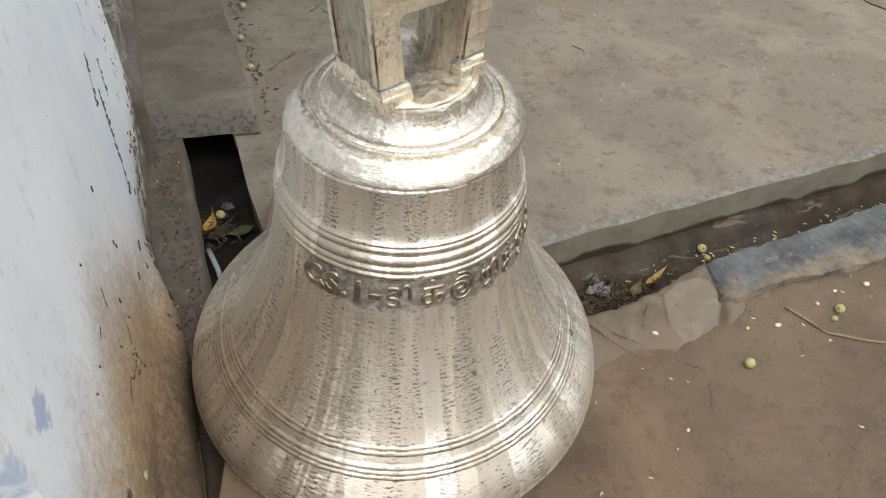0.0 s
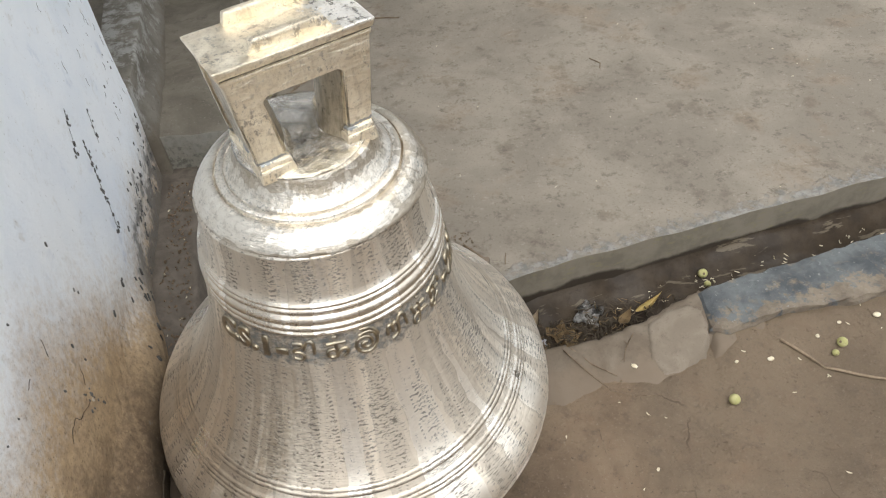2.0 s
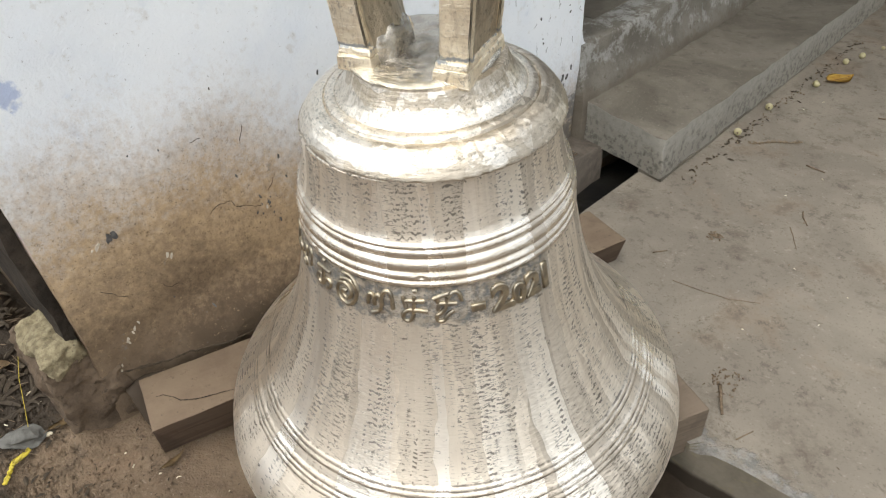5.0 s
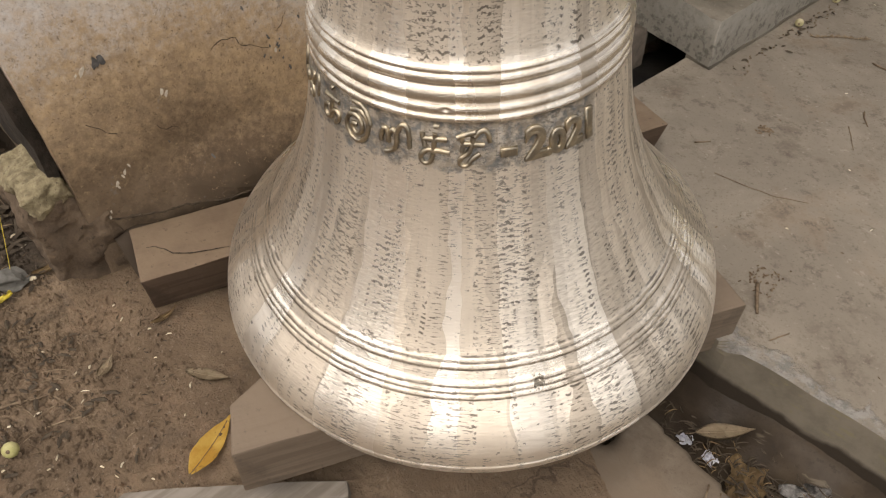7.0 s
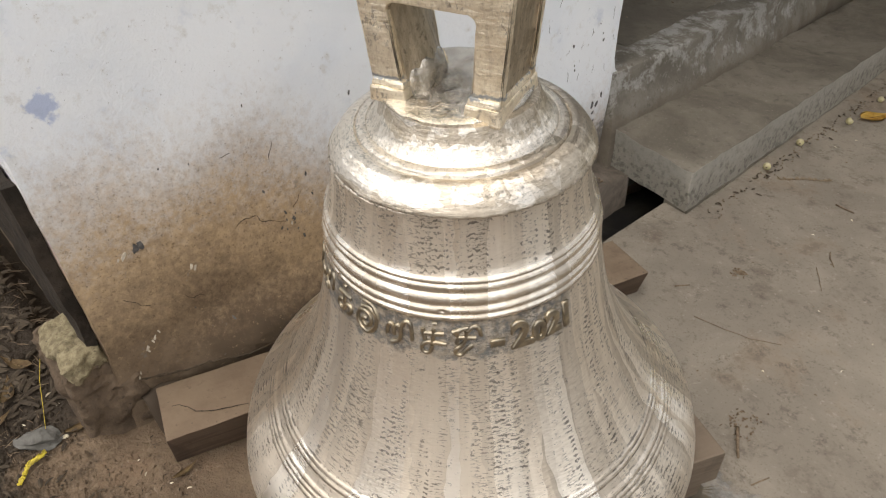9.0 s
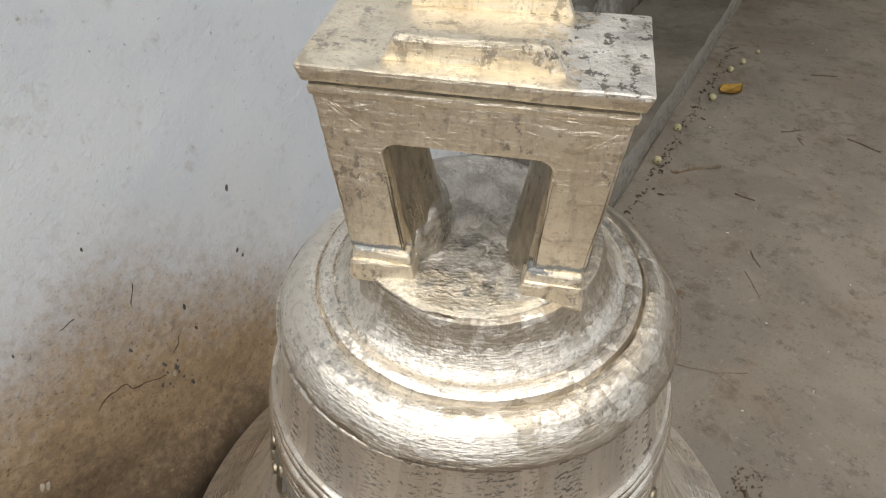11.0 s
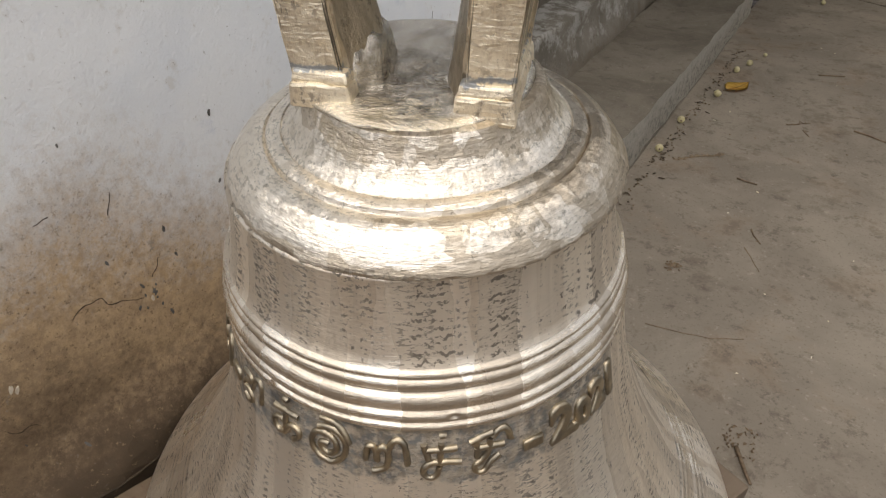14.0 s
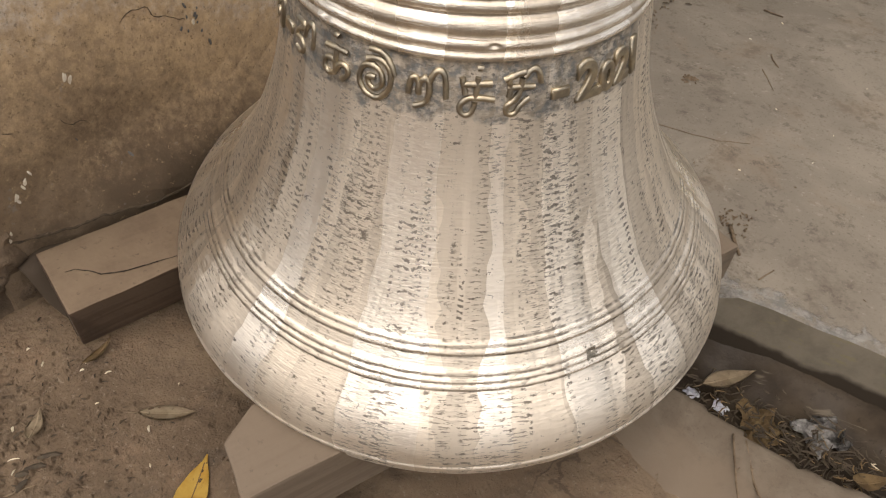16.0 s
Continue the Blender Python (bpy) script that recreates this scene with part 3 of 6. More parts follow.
def make_soil():
    g = Graph("trodden_soil", 0.95)
    c = g.mix(g.ramp(g.noise(3.2, 5, 0.65, warp=0.5), 0.34, 0.66), (0.132, 0.094, 0.062), (0.222, 0.162, 0.108))
    c = g.mix(g.ramp(g.noise(11, 5, 0.7), 0.50, 0.66, 0, 0.7), c, (0.20, 0.138, 0.09))
    c = g.mix(g.ramp(g.noise(19, 5, 0.75), 0.52, 0.70, 0, 0.5), c, (0.085, 0.066, 0.05))
    c = g.mix(g.ramp(g.noise(150, 3, 0.7), 0.58, 0.72, 0, 0.5), c, (0.30, 0.245, 0.19))
    c = g.mix(g.ramp(g.noise(95, 4, 0.75), 0.60, 0.70, 0, 0.7), c, (0.07, 0.052, 0.038))
    # mixed with cement dust beside the channel
    dusty = g.math("ADD", g.axis(g.place, 0), g.ramp(g.noise(4, 4, 0.6), 0.3, 0.7, -0.15, 0.15))
    c = g.mix(g.ramp(dusty, 0.40, 0.85, 0, 0.5), c, (0.140, 0.112, 0.080))
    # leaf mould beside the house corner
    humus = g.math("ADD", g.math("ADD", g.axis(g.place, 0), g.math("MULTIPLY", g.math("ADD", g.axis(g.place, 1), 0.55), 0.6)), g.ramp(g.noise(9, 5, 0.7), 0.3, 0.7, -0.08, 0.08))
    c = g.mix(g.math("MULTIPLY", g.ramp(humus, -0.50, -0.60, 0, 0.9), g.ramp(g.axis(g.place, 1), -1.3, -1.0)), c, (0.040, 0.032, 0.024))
    # drying cracks, here and there
    bent = g.t.nodes.new("ShaderNodeVectorMath")
    bent.operation = "MULTIPLY_ADD"
    wave = g.t.nodes.new("ShaderNodeTexNoise")
    wave.inputs["Scale"].default_value, wave.inputs["Detail"].default_value = 16, 4
    g.put(wave.inputs["Vector"], g.place)
    g.put(bent.inputs[0], wave.outputs["Color"])
    bent.inputs[1].default_value = (0.07, 0.07, 0.07)
    g.put(bent.inputs[2], g.place)
    split = g.math("MULTIPLY", g.ramp(g.cells(5.0, bent.outputs[0], "DISTANCE_TO_EDGE"), 0.016, 0.004), g.ramp(g.noise(4, 2, 0.5), 0.56, 0.66))
    c = g.mix(g.math("MULTIPLY", split, 0.55), c, (0.05, 0.037, 0.028))
    n = g.bump(g.noise(170, 4, 0.8), 0.7, 0.004)
    n = g.bump(g.noise(42, 5, 0.75), 0.8, 0.014, n)
    n = g.bump(g.noise(13, 4, 0.65), 0.5, 0.022, n)
    n = g.bump(split, -0.7, 0.006, n)
    return g.done(c, None, n)


def make_wood(name, a, b, dark, dust=None):
    g = Graph(name, 0.8)
    p = g.local()
    grain = g.noise(1.0, 4, 0.6, g.stretch(p, (60, 3, 60)), 0.8)
    c = g.mix(g.ramp(grain, 0.34, 0.66), a, b)
    c = g.mix(g.ramp(g.noise(11, 4, 0.6, p), 0.56, 0.72, 0, 0.6), c, dark)
    if dust:
        # dust on what faces up; its paleness also paints in the light on top
        up = g.axis(g.t.nodes.new("ShaderNodeNewGeometry").outputs["Normal"], 2)
        lit_dust = g.math("MULTIPLY", g.ramp(up, 0.7, 0.95), g.ramp(g.noise(9, 5, 0.7, p), 0.30, 0.65, 0.40, 0.9))
        c = g.mix(lit_dust, c, dust)
        c = g.mix(g.ramp(g.noise(70, 4, 0.7, p), 0.58, 0.7, 0, 0.5), c, dark)
    n = g.bump(grain, 0.35, 0.003)
    n = g.bump(g.noise(12, 4, 0.6, p), 0.4, 0.01, n)
    return g.done(c, None, n)


def plain(name, a, b, scale=30, rough=0.7, depth=0.002, dark=None):
    g = Graph(name, rough)
    p = g.local()
    c = g.mix(g.ramp(g.noise(scale, 4, 0.65, p), 0.35, 0.65), a, b)
    if dark:
        c = g.mix(g.ramp(g.noise(scale * 3, 4, 0.7, p), 0.58, 0.7, 0, 0.8), c, dark)
    return g.done(c, None, g.bump(g.noise(scale * 4, 4, 0.6, p), 0.4, depth))


BELL = make_bell_metal()
TURNED = make_turned_metal()
BRASS = make_cast_brass()
RAW = make_raw_cast()
RAWLOOP = plain_metal("raw_loop", (0.60, 0.53, 0.42), (0.42, 0.365, 0.28), (0.18, 0.155, 0.12))
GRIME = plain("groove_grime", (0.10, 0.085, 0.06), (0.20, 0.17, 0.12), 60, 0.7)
PLASTER = make_plaster()
SOIL = make_soil()
WORN = make_step()
SLAB = make_apron()
STEP = concrete("step_concrete", (0.195, 0.174, 0.14), (0.128, 0.114, 0.092), (0.09, 0.078, 0.062), 2.8, 0.6)
MARGIN = concrete("dirty_cement", (0.155, 0.130, 0.105), (0.098, 0.083, 0.068), (0.07, 0.06, 0.05), 9.0, 0.8, ((0.060, 0.045, 0.032), 0.25, 0.02))
LIME = make_riser()
LIP = concrete("lip_cement", (0.180, 0.148, 0.112), (0.125, 0.099, 0.073), (0.095, 0.073, 0.054), 9.0, 0.7, ((0.165, 0.129, 0.094), 0.055, -0.035))
FLAG = concrete("pale_cement", (0.222, 0.186, 0.145), (0.172, 0.142, 0.108), (0.12, 0.094, 0.07), 9.0, 0.6)
KERB = make_kerb()
MUD = make_mud()
SUMP = plain("stagnant_water", (0.010, 0.010, 0.010), (0.018, 0.016, 0.013), 14, 0.3, 0.003)
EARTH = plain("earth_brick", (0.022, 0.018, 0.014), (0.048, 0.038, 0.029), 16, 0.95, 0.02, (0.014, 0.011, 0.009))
WOOD = make_wood("sawn_sleeper", (0.088, 0.060, 0.042), (0.125, 0.088, 0.062), (0.06, 0.043, 0.032), (0.20, 0.15, 0.102))
OLDWOOD = make_wood("grey_sleeper", (0.128, 0.098, 0.071), (0.170, 0.133, 0.098), (0.085, 0.069, 0.054), (0.170, 0.132, 0.097))
FOOTING = plain("muddy_plaster", (0.150, 0.110, 0.075), (0.095, 0.070, 0.049), 26, 0.95, 0.012, (0.045, 0.035, 0.026))
GREYWOOD = make_wood("weathered_plank", (0.15, 0.13, 0.105), (0.22, 0.195, 0.165), (0.09, 0.075, 0.06))
PLANKS = make_wood("pale_planks", (0.46, 0.42, 0.27), (0.55, 0.51, 0.35), (0.32, 0.27, 0.16))
RAIL = make_wood("brown_rail", (0.16, 0.10, 0.06), (0.24, 0.16, 0.10), (0.08, 0.055, 0.04))
FRUIT = plain("fruit_skin", (0.36, 0.33, 0.17), (0.47, 0.42, 0.27), 60, 0.5, 0.001, (0.22, 0.17, 0.09))
GREENFRUIT = plain("green_fruit_skin", (0.34, 0.33, 0.13), (0.43, 0.40, 0.20), 60, 0.45, 0.001, (0.22, 0.20, 0.06))
PETAL = plain("dry_petal", (0.60, 0.52, 0.36), (0.72, 0.66, 0.52), 60, 0.7)
YELLOWLEAF = plain("yellow_leaf", (0.68, 0.47, 0.12), (0.56, 0.33, 0.06), 22, 0.55, 0.003, (0.30, 0.16, 0.05))
BROWNLEAF = plain("brown_leaf", (0.26, 0.18, 0.09), (0.17, 0.115, 0.06), 40, 0.8, 0.002, (0.09, 0.06, 0.035))
DARKLEAF = plain("rotting_leaf", (0.085, 0.066, 0.046), (0.050, 0.039, 0.028), 40, 0.9, 0.002, (0.030, 0.024, 0.018))
PALELEAF = plain("bleached_leaf", (0.35, 0.28, 0.19), (0.26, 0.20, 0.13), 40, 0.8, 0.002, (0.12, 0.09, 0.055))
TWIG = plain("dry_twig", (0.12, 0.085, 0.055), (0.20, 0.15, 0.10), 60, 0.85)
PALETWIG = plain("pale_twig", (0.28, 0.215, 0.145), (0.20, 0.15, 0.10), 60, 0.85)
PLASTIC = plain("crumpled_plastic", (0.42, 0.405, 0.385), (0.045, 0.042, 0.038), 30, 0.4, 0.004)
PAPER = plain("white_scrap", (0.72, 0.73, 0.78), (0.58, 0.60, 0.68), 40, 0.6)
ROPE = plain("yellow_cord", (0.62, 0.50, 0.06), (0.36, 0.29, 0.05), 70, 0.7, 0.002, (0.20, 0.15, 0.05))
STONE = plain("grey_stone", (0.15, 0.145, 0.132), (0.09, 0.087, 0.077), 24, 0.9, 0.008, (0.12, 0.11, 0.10))
MOSS = plain("lichened_plaster", (0.29, 0.25, 0.155), (0.16, 0.130, 0.080), 60, 0.95, 0.012, (0.075, 0.062, 0.045))
BLUEPAINT = plain("blue_limewash", (0.62, 0.68, 0.74), (0.48, 0.54, 0.60), 9, 0.85, 0.006, (0.25, 0.24, 0.22))


# ---------------------------------------------------------------- helpers for meshes
def mesh_of(name, bm, material, smooth=False):
    bmesh.ops.recalc_face_normals(bm, faces=bm.faces[:])
    me = bpy.data.meshes.new(name)
    bm.to_mesh(me)
    bm.free()
    if smooth:
        me.polygons.foreach_set("use_smooth", [True] * len(me.polygons))
        if not isinstance(smooth, bool):
            me.set_sharp_from_angle(angle=radians(smooth))
    me.materials.append(material)
    return me


def part(name, bm, material, parent, label="", smooth=False):
    ob = new(name, mesh_of(name, bm, material, smooth))
    ob.parent = parent
    return tagged(ob, label)


def thing(name, bm, material, label="", category="", group="", kind="", smooth=False):
    return tagged(new(name, mesh_of(name, bm, material, smooth)), label, category, group, kind)


def prism(points, low, high):
    """An upright prism over a plan outline; low and high are numbers or functions of x, y."""
    bm = bmesh.new()
    at = lambda z, x, y: z(x, y) if callable(z) else z
    a = [bm.verts.new((x, y, at(low, x, y))) for x, y in points]
    b = [bm.verts.new((x, y, at(high, x, y))) for x, y in points]
    bm.faces.new(a[::-1])
    bm.faces.new(b)
    for i in range(len(points)):
        j = (i + 1) % len(points)
        bm.faces.new((a[i], a[j], b[j], b[i]))
    return bm


def box(x0, x1, y0, y1, z0, z1):
    return prism(((x0, y0), (x1, y0), (x1, y1), (x0, y1)), z0, z1)


def softened(bm, width, segments=2):
    bmesh.ops.bevel(bm, geom=bm.edges[:], offset=width, segments=segments, profile=0.6, affect="EDGES", clamp_overlap=True)
    return bm


def cut(bm, size):
    """Splits long edges so that roughen() has vertices to move."""
    for _ in range(6):
        long = [e for e in bm.edges if e.calc_length() > size]
        if not long:
            break
        bmesh.ops.subdivide_edges(bm, edges=long, cuts=1, use_grid_fill=True)
        bmesh.ops.triangulate(bm, faces=[f for f in bm.faces if len(f.verts) > 4])
    return bm


def roughen(bm, amount, scale, seed=0.0):
    for v in bm.verts:
        v.co += noise.noise_vector(v.co * scale + Vector((seed, seed * 1.7, -seed))) * amount
    return bm


def tube(points, radii, sides=6):
    bm = bmesh.new()
    pts = [Vector(p) for p in points]
    rings = []
    for i, p in enumerate(pts):
        d = (pts[min(i + 1, len(pts) - 1)] - pts[max(i - 1, 0)]).normalized()
        a = d.orthogonal().normalized()
        b = d.cross(a)
        r = radii[i] if isinstance(radii, (list, tuple)) else radii
        rings.append([bm.verts.new(p + (a * math.cos(k * math.tau / sides) + b * math.sin(k * math.tau / sides)) * r) for k in range(sides)])
    for u, v in zip(rings, rings[1:]):
        for k in range(sides):
            bm.faces.new((u[k], u[(k + 1) % sides], v[(k + 1) % sides], v[k]))
    bm.faces.new(rings[0][::-1])
    bm.faces.new(rings[-1])
    return bm


def smooth_step(t):
    t = max(0.0, min(1.0, t))
    return t * t * (3 - 2 * t)


# ---------------------------------------------------------------- ground
def soil_height(x, y):
    """The trodden soil: level beside the channel, rising to the wall's corner."""
    rise = 0.118 * smooth_step((0.30 - x) / 0.80)
    bank = 0.06 * smooth_step((-0.50 - x) / 0.5) * smooth_step((-0.45 - y) / 0.1)
    z = 0.004 + rise + bank
    if y > 0.02:
        z -= 0.25 * smooth_step((y - 0.02) / 0.10) * smooth_step((x + 0.47) / 0.06)
    # soil banked against the kerb and worn smooth by the channel
    z += 0.012 * smooth_step((x - 0.45) / 0.15) * smooth_step((y + 0.22) / 0.15) * (1 - smooth_step(y / 0.05))
    z += 0.034 * smooth_step((x - 0.84) / 0.12) * smooth_step((y + 0.17) / 0.15) * (1 - smooth_step((y - 0.0) / 0.05))
    # banked up round the house corner
    z += 0.046 * smooth_step((-0.43 - x) / 0.09) * smooth_step((-0.48 - y) / 0.08) * smooth_step((y + 1.0) / 0.3)
    # heaped against the end of the front balk
    z += 0.085 * math.exp(-((x + 0.036) / 0.036) ** 2 - ((y + 0.420) / 0.048) ** 2)
    near = math.exp(-(x * x + y * y) / 6)
    return z + near * (0.010 * noise.noise((x * 5, y * 5, 1)) + 0.005 * noise.noise((x * 17, y * 17, 3)) + 0.003 * noise.noise((x * 45, y * 45, 3)) + 0.006 * smooth_step((-0.40 - y) / 0.25) * smooth_step((0.1 - x) / 0.3) * noise.noise((x * 30, y * 30, 8)))


def ground_lines(lo, hi, far):
    fine = [lo + i * 0.016 for i in range(int((hi - lo) / 0.016) + 1)]
    out = [0.03 * 1.45 ** i for i in range(1, 22)]
    return [lo - s for s in reversed(out) if s < far] + fine + [hi + s for s in out if s < far]


bm = bmesh.new()
xs, ys = ground_lines(-1.1, 1.7, 60), ground_lines(-1.1, 0.35, 60)
grid = [[bm.verts.new((x, y, soil_height(x, y))) for x in xs] for y in ys]
for r0, r1 in zip(grid, grid[1:]):
    for i in range(len(xs) - 1):
        bm.faces.new((r0[i], r0[i + 1], r1[i + 1], r1[i]))
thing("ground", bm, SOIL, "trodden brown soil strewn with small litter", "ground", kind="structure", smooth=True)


def slab_top(x, y):
    return 0.137 + 0.008 * min(max(y - 0.3, 0), 3)


def edge_line(points, step=0.05, wob=0.006, seed=0.0):
    """A plan line cut into short, slightly uneven pieces."""
    out = []
    for (x0, y0), (x1, y1) in zip(points, points[1:]):
        n = max(1, int(math.hypot(x1 - x0, y1 - y0) / step))
        for i in range(n):
            x, y = x0 + (x1 - x0) * i / n, y0 + (y1 - y0) * i / n
            out.append((x + wob * noise.noise((x * 9, y * 9, seed)), y + wob * noise.noise((x * 9, y * 9, seed + 5))))
    return out + [points[-1]]


front = edge_line(((-0.20, 0.265), (0.40, 0.272), (0.53, 0.282), (0.66, 0.293), (1.25, 0.304), (1.70, 0.315), (2.50, 0.330)), 0.022, 0.010)
crack = ((2.50, 0.60), (2.50, 1.12), (2.45, 1.70), (1.45, 2.72), (0.41, 3.40), (0.03, 3.59), (-0.19, 3.78))
inner = edge_line(crack, 0.06, 0.03, 2)
bm = prism(front + inner + [(-0.21, 1.2), (-0.230, 1.1), (-0.232, 0.78), (-0.215, 0.5)], -0.16, slab_top)
ridge = [e for e in bm.edges if all(v.co.z > 0.1 and v.co.y < 0.36 for v in e.verts)]
bmesh.ops.bevel(bm, geom=ridge, offset=0.024, segments=4, profile=0.5, affect="EDGES", clamp_overlap=True)
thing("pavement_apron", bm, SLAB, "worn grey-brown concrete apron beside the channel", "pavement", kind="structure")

outer = [(x + 0.022, y + 0.026) for x, y in reversed(inner)]
bm = prism(outer + [(2.51, 0.33), (9.0, 0.36), (9.0, 12.0), (-0.20, 12.0)], -0.16, lambda x, y: slab_top(x, y) - 0.004)
thing("pavement_far", bm, SLAB, "grey concrete paving beyond an open joint", "pavement", kind="structure")
bm = prism([(x - 0.03, y - 0.03) for x, y in inner] + [(x + 0.05, y + 0.05) for x, y in reversed(inner)], -0.1, lambda x, y: slab_top(x, y) - 0.018)
thing("pavement_joint", bm, EARTH, "dirt in the joint of the paving", "pavement", kind="structure")

# channel in front of the apron and the drain beside the wall
def channel_floor(x0, x1, y0, y1, z, seed):
    bm = bmesh.new()
    nx, ny = int((x1 - x0) / 0.02) + 1, int((y1 - y0) / 0.02) + 1
    rows = [[bm.verts.new((x0 + (x1 - x0) * i / nx, y0 + (y1 - y0) * j / ny, z + (0.056 * smooth_step((y0 + (y1 - y0) * j / ny - 0.222 + 0.02 * noise.noise((i * 0.22, 3.0, 1.0)) + 0.01 * noise.noise((i * 0.7, 5.0, 1.0))) / 0.07) if seed == 1 else 0) + 0.016 * noise.noise((i * 0.13, j * 0.19, seed)) + 0.006 * noise.noise((i * 0.6, j * 0.6, seed)))) for i in range(nx + 1)] for j in range(ny + 1)]
    for a, b in zip(rows, rows[1:]):
        for i in range(nx):
            bm.faces.new((a[i], a[i + 1], b[i + 1], b[i]))
    return bm


thing("channel_bed", channel_floor(-0.40, 6.0, 0.03, 0.45, -0.020, 1), MUD, "wet dark mud in the open channel", "channel", kind="structure", smooth=True)
thing("drain_bed", channel_floor(-0.42, -0.16, 0.452, 3.4, 0.035, 7), SUMP, "dark wet bed of the narrow drain", "drain", kind="structure", smooth=True)
thing("drain_bed_far", channel_floor(-0.48, -0.16, 3.41, 7.0, 0.02, 9), MUD, "dark bed of the drain beyond the step", "drain", kind="structure", smooth=True)

# cement margin between wall and drain
def margin_top(x, y):
    return 0.160 + 0.045 * smooth_step((-0.43 - x) / 0.06) * smooth_step((0.9 - y) / 0.6) + 0.01 * noise.noise((x * 14, y * 14, 0))


bm = bmesh.new()
cols = [-0.505, -0.497, -0.487, -0.478, -0.47, -0.462, -0.455, -0.447, -0.44, -0.43, -0.42, -0.41, -0.40, -0.388]
rows = []
for j in range(80):
    y = -0.44 + j * 0.0195
    rows.append([bm.verts.new((x + (0.008 * noise.noise((y * 7, 3, 1)) if x > -0.40 else 0), y, margin_top(x, y))) for x in cols] + [bm.verts.new((-0.386 + 0.008 * noise.noise((y * 7, 3, 1)), y, -0.05))])
for a, b in zip(rows, rows[1:]):
    for i in range(len(cols)):
        bm.faces.new((a[i], a[i + 1], b[i + 1], b[i]))
thing("pavement_margin", bm, MARGIN, "dirty cement margin between wall and drain", "pavement", kind="structure", smooth=True)

# cement lip and painted kerb on the near side of the channel
def inside_by(points, x, y):
    """Signed distance of a place from a plan outline, positive inside."""
    best, odd = 9.0, False
    for (x0, y0), (x1, y1) in zip(points, points[1:] + points[:1]):
        dx, dy = x1 - x0, y1 - y0
        t = max(0.0, min(1.0, ((x - x0) * dx + (y - y0) * dy) / (dx * dx + dy * dy)))
        best = min(best, math.hypot(x - x0 - t * dx, y - y0 - t * dy))
        if (y0 > y) != (y1 > y) and x < (x1 - x0) * (y - y0) / (y1 - y0) + x0:
            odd = not odd
    return best if odd else -best


def crust(points, top, soft, seed, ragged=1.0, blend=0.0):
    """A low cement crust over a plan outline that runs out into the soil, but breaks off at the channel."""
    x0, x1 = min(p[0] for p in points) - 0.02, max(p[0] for p in points) + 0.02
    y0, y1 = min(p[1] for p in points) - 0.02, max(p[1] for p in points) + 0.02
    nx, ny = int((x1 - x0) / 0.009), int((y1 - y0) / 0.009)
    bm = bmesh.new()
    rows = []
    for j in range(ny + 1):
        row = []
        for i in range(nx + 1):
            x, y = x0 + (x1 - x0) * i / nx, y0 + (y1 - y0) * j / ny
            d = inside_by(points, x, y) + ragged * 0.010 * noise.noise((x * 22, y * 22, seed)) + 0.004 * noise.noise((x * 70, y * 70, seed))
            z = top(x, y) + 0.003 * noise.noise((x * 25, y * 25, seed + 2))
            w = soft + blend * smooth_step((0.06 - y) / 0.06)
            low = soil_height(x, y) - 0.012 if y < 0.05 else z - 0.075
            row.append(bm.verts.new((x, y, z + (low - z) * (1 - smooth_step((d + w) / (2 * w))))))
        rows.append(row)
    for a, b in zip(rows, rows[1:]):
        for i in range(nx):
            bm.faces.new((a[i], a[i + 1], b[i + 1], b[i]))
    return bm


def lip_top(x, y):
    up = smooth_step((y + 0.16) / 0.24)
    return 0.006 + 0.030 * up + 0.010 * up * smooth_step((x - 0.45) / 0.3) + 0.016 * smooth_step((y + 0.10) / 0.16) * smooth_step((x - 0.74) / 0.18)


lip = [(0.345, 0.012), (0.373, -0.009), (0.421, -0.032), (0.463, -0.046), (0.60, -0.03), (0.70, -0.09), (0.76, -0.068), (0.86, -0.005), (0.95, 0.0), (0.945, 0.150), (0.83, 0.126), (0.72, 0.104), (0.62, 0.092), (0.53, 0.100), (0.345, 0.126)]
thing("channel_lip", crust(lip, lip_top, 0.005, 4, 0.35, 0.06), LIP, "rough brown cement lip along the channel", "kerb", kind="structure", smooth=True)
flag = [(0.746, 0.093), (0.806, 0.112), (0.880, 0.108), (0.905, 0.075), (0.883, 0.0), (0.85, -0.04), (0.732, -0.059), (0.706, -0.009)]
thing("cement_patch", crust(flag, lambda x, y: lip_top(x, y) + 0.0022, 0.005, 11, 0.0), FLAG, "pale smooth cement patch beside the kerb", "kerb", kind="structure", smooth=True)
skirt = [(0.875, -0.045), (1.10, -0.036), (1.45, -0.018), (2.58, -0.01), (2.58, 0.06), (0.90, 0.06)]
thing("kerb_skirt", crust(skirt, lambda x, y: 0.052 + 0.10 * min(0.0, y - 0.02), 0.014, 12, 0.8), LIP, "brown cement run out into the soil along the kerb", "kerb", kind="structure", smooth=True)
kerb = edge_line(((0.885, 0.012), (0.93, -0.012), (1.12, -0.002), (1.30, -0.02), (1.70, -0.02), (2.6, -0.01)), 0.04, 0.012, 8)
kerb += edge_line(((2.6, 0.19), (1.60, 0.168), (1.24, 0.148), (0.91, 0.132)), 0.04, 0.010, 9)
bm = prism(kerb, -0.10, lambda x, y: 0.072 + 0.01 * noise.noise((x * 8, y * 8, 0)))
bmesh.ops.bevel(bm, geom=[e for e in bm.edges if all(v.co.z > 0.0 for v in e.verts)], offset=0.020, segments=3, profile=0.5, affect="EDGES", clamp_overlap=True)
bm = roughen(roughen(cut(bm, 0.03), 0.006, 24, 6), 0.004, 60, 2)
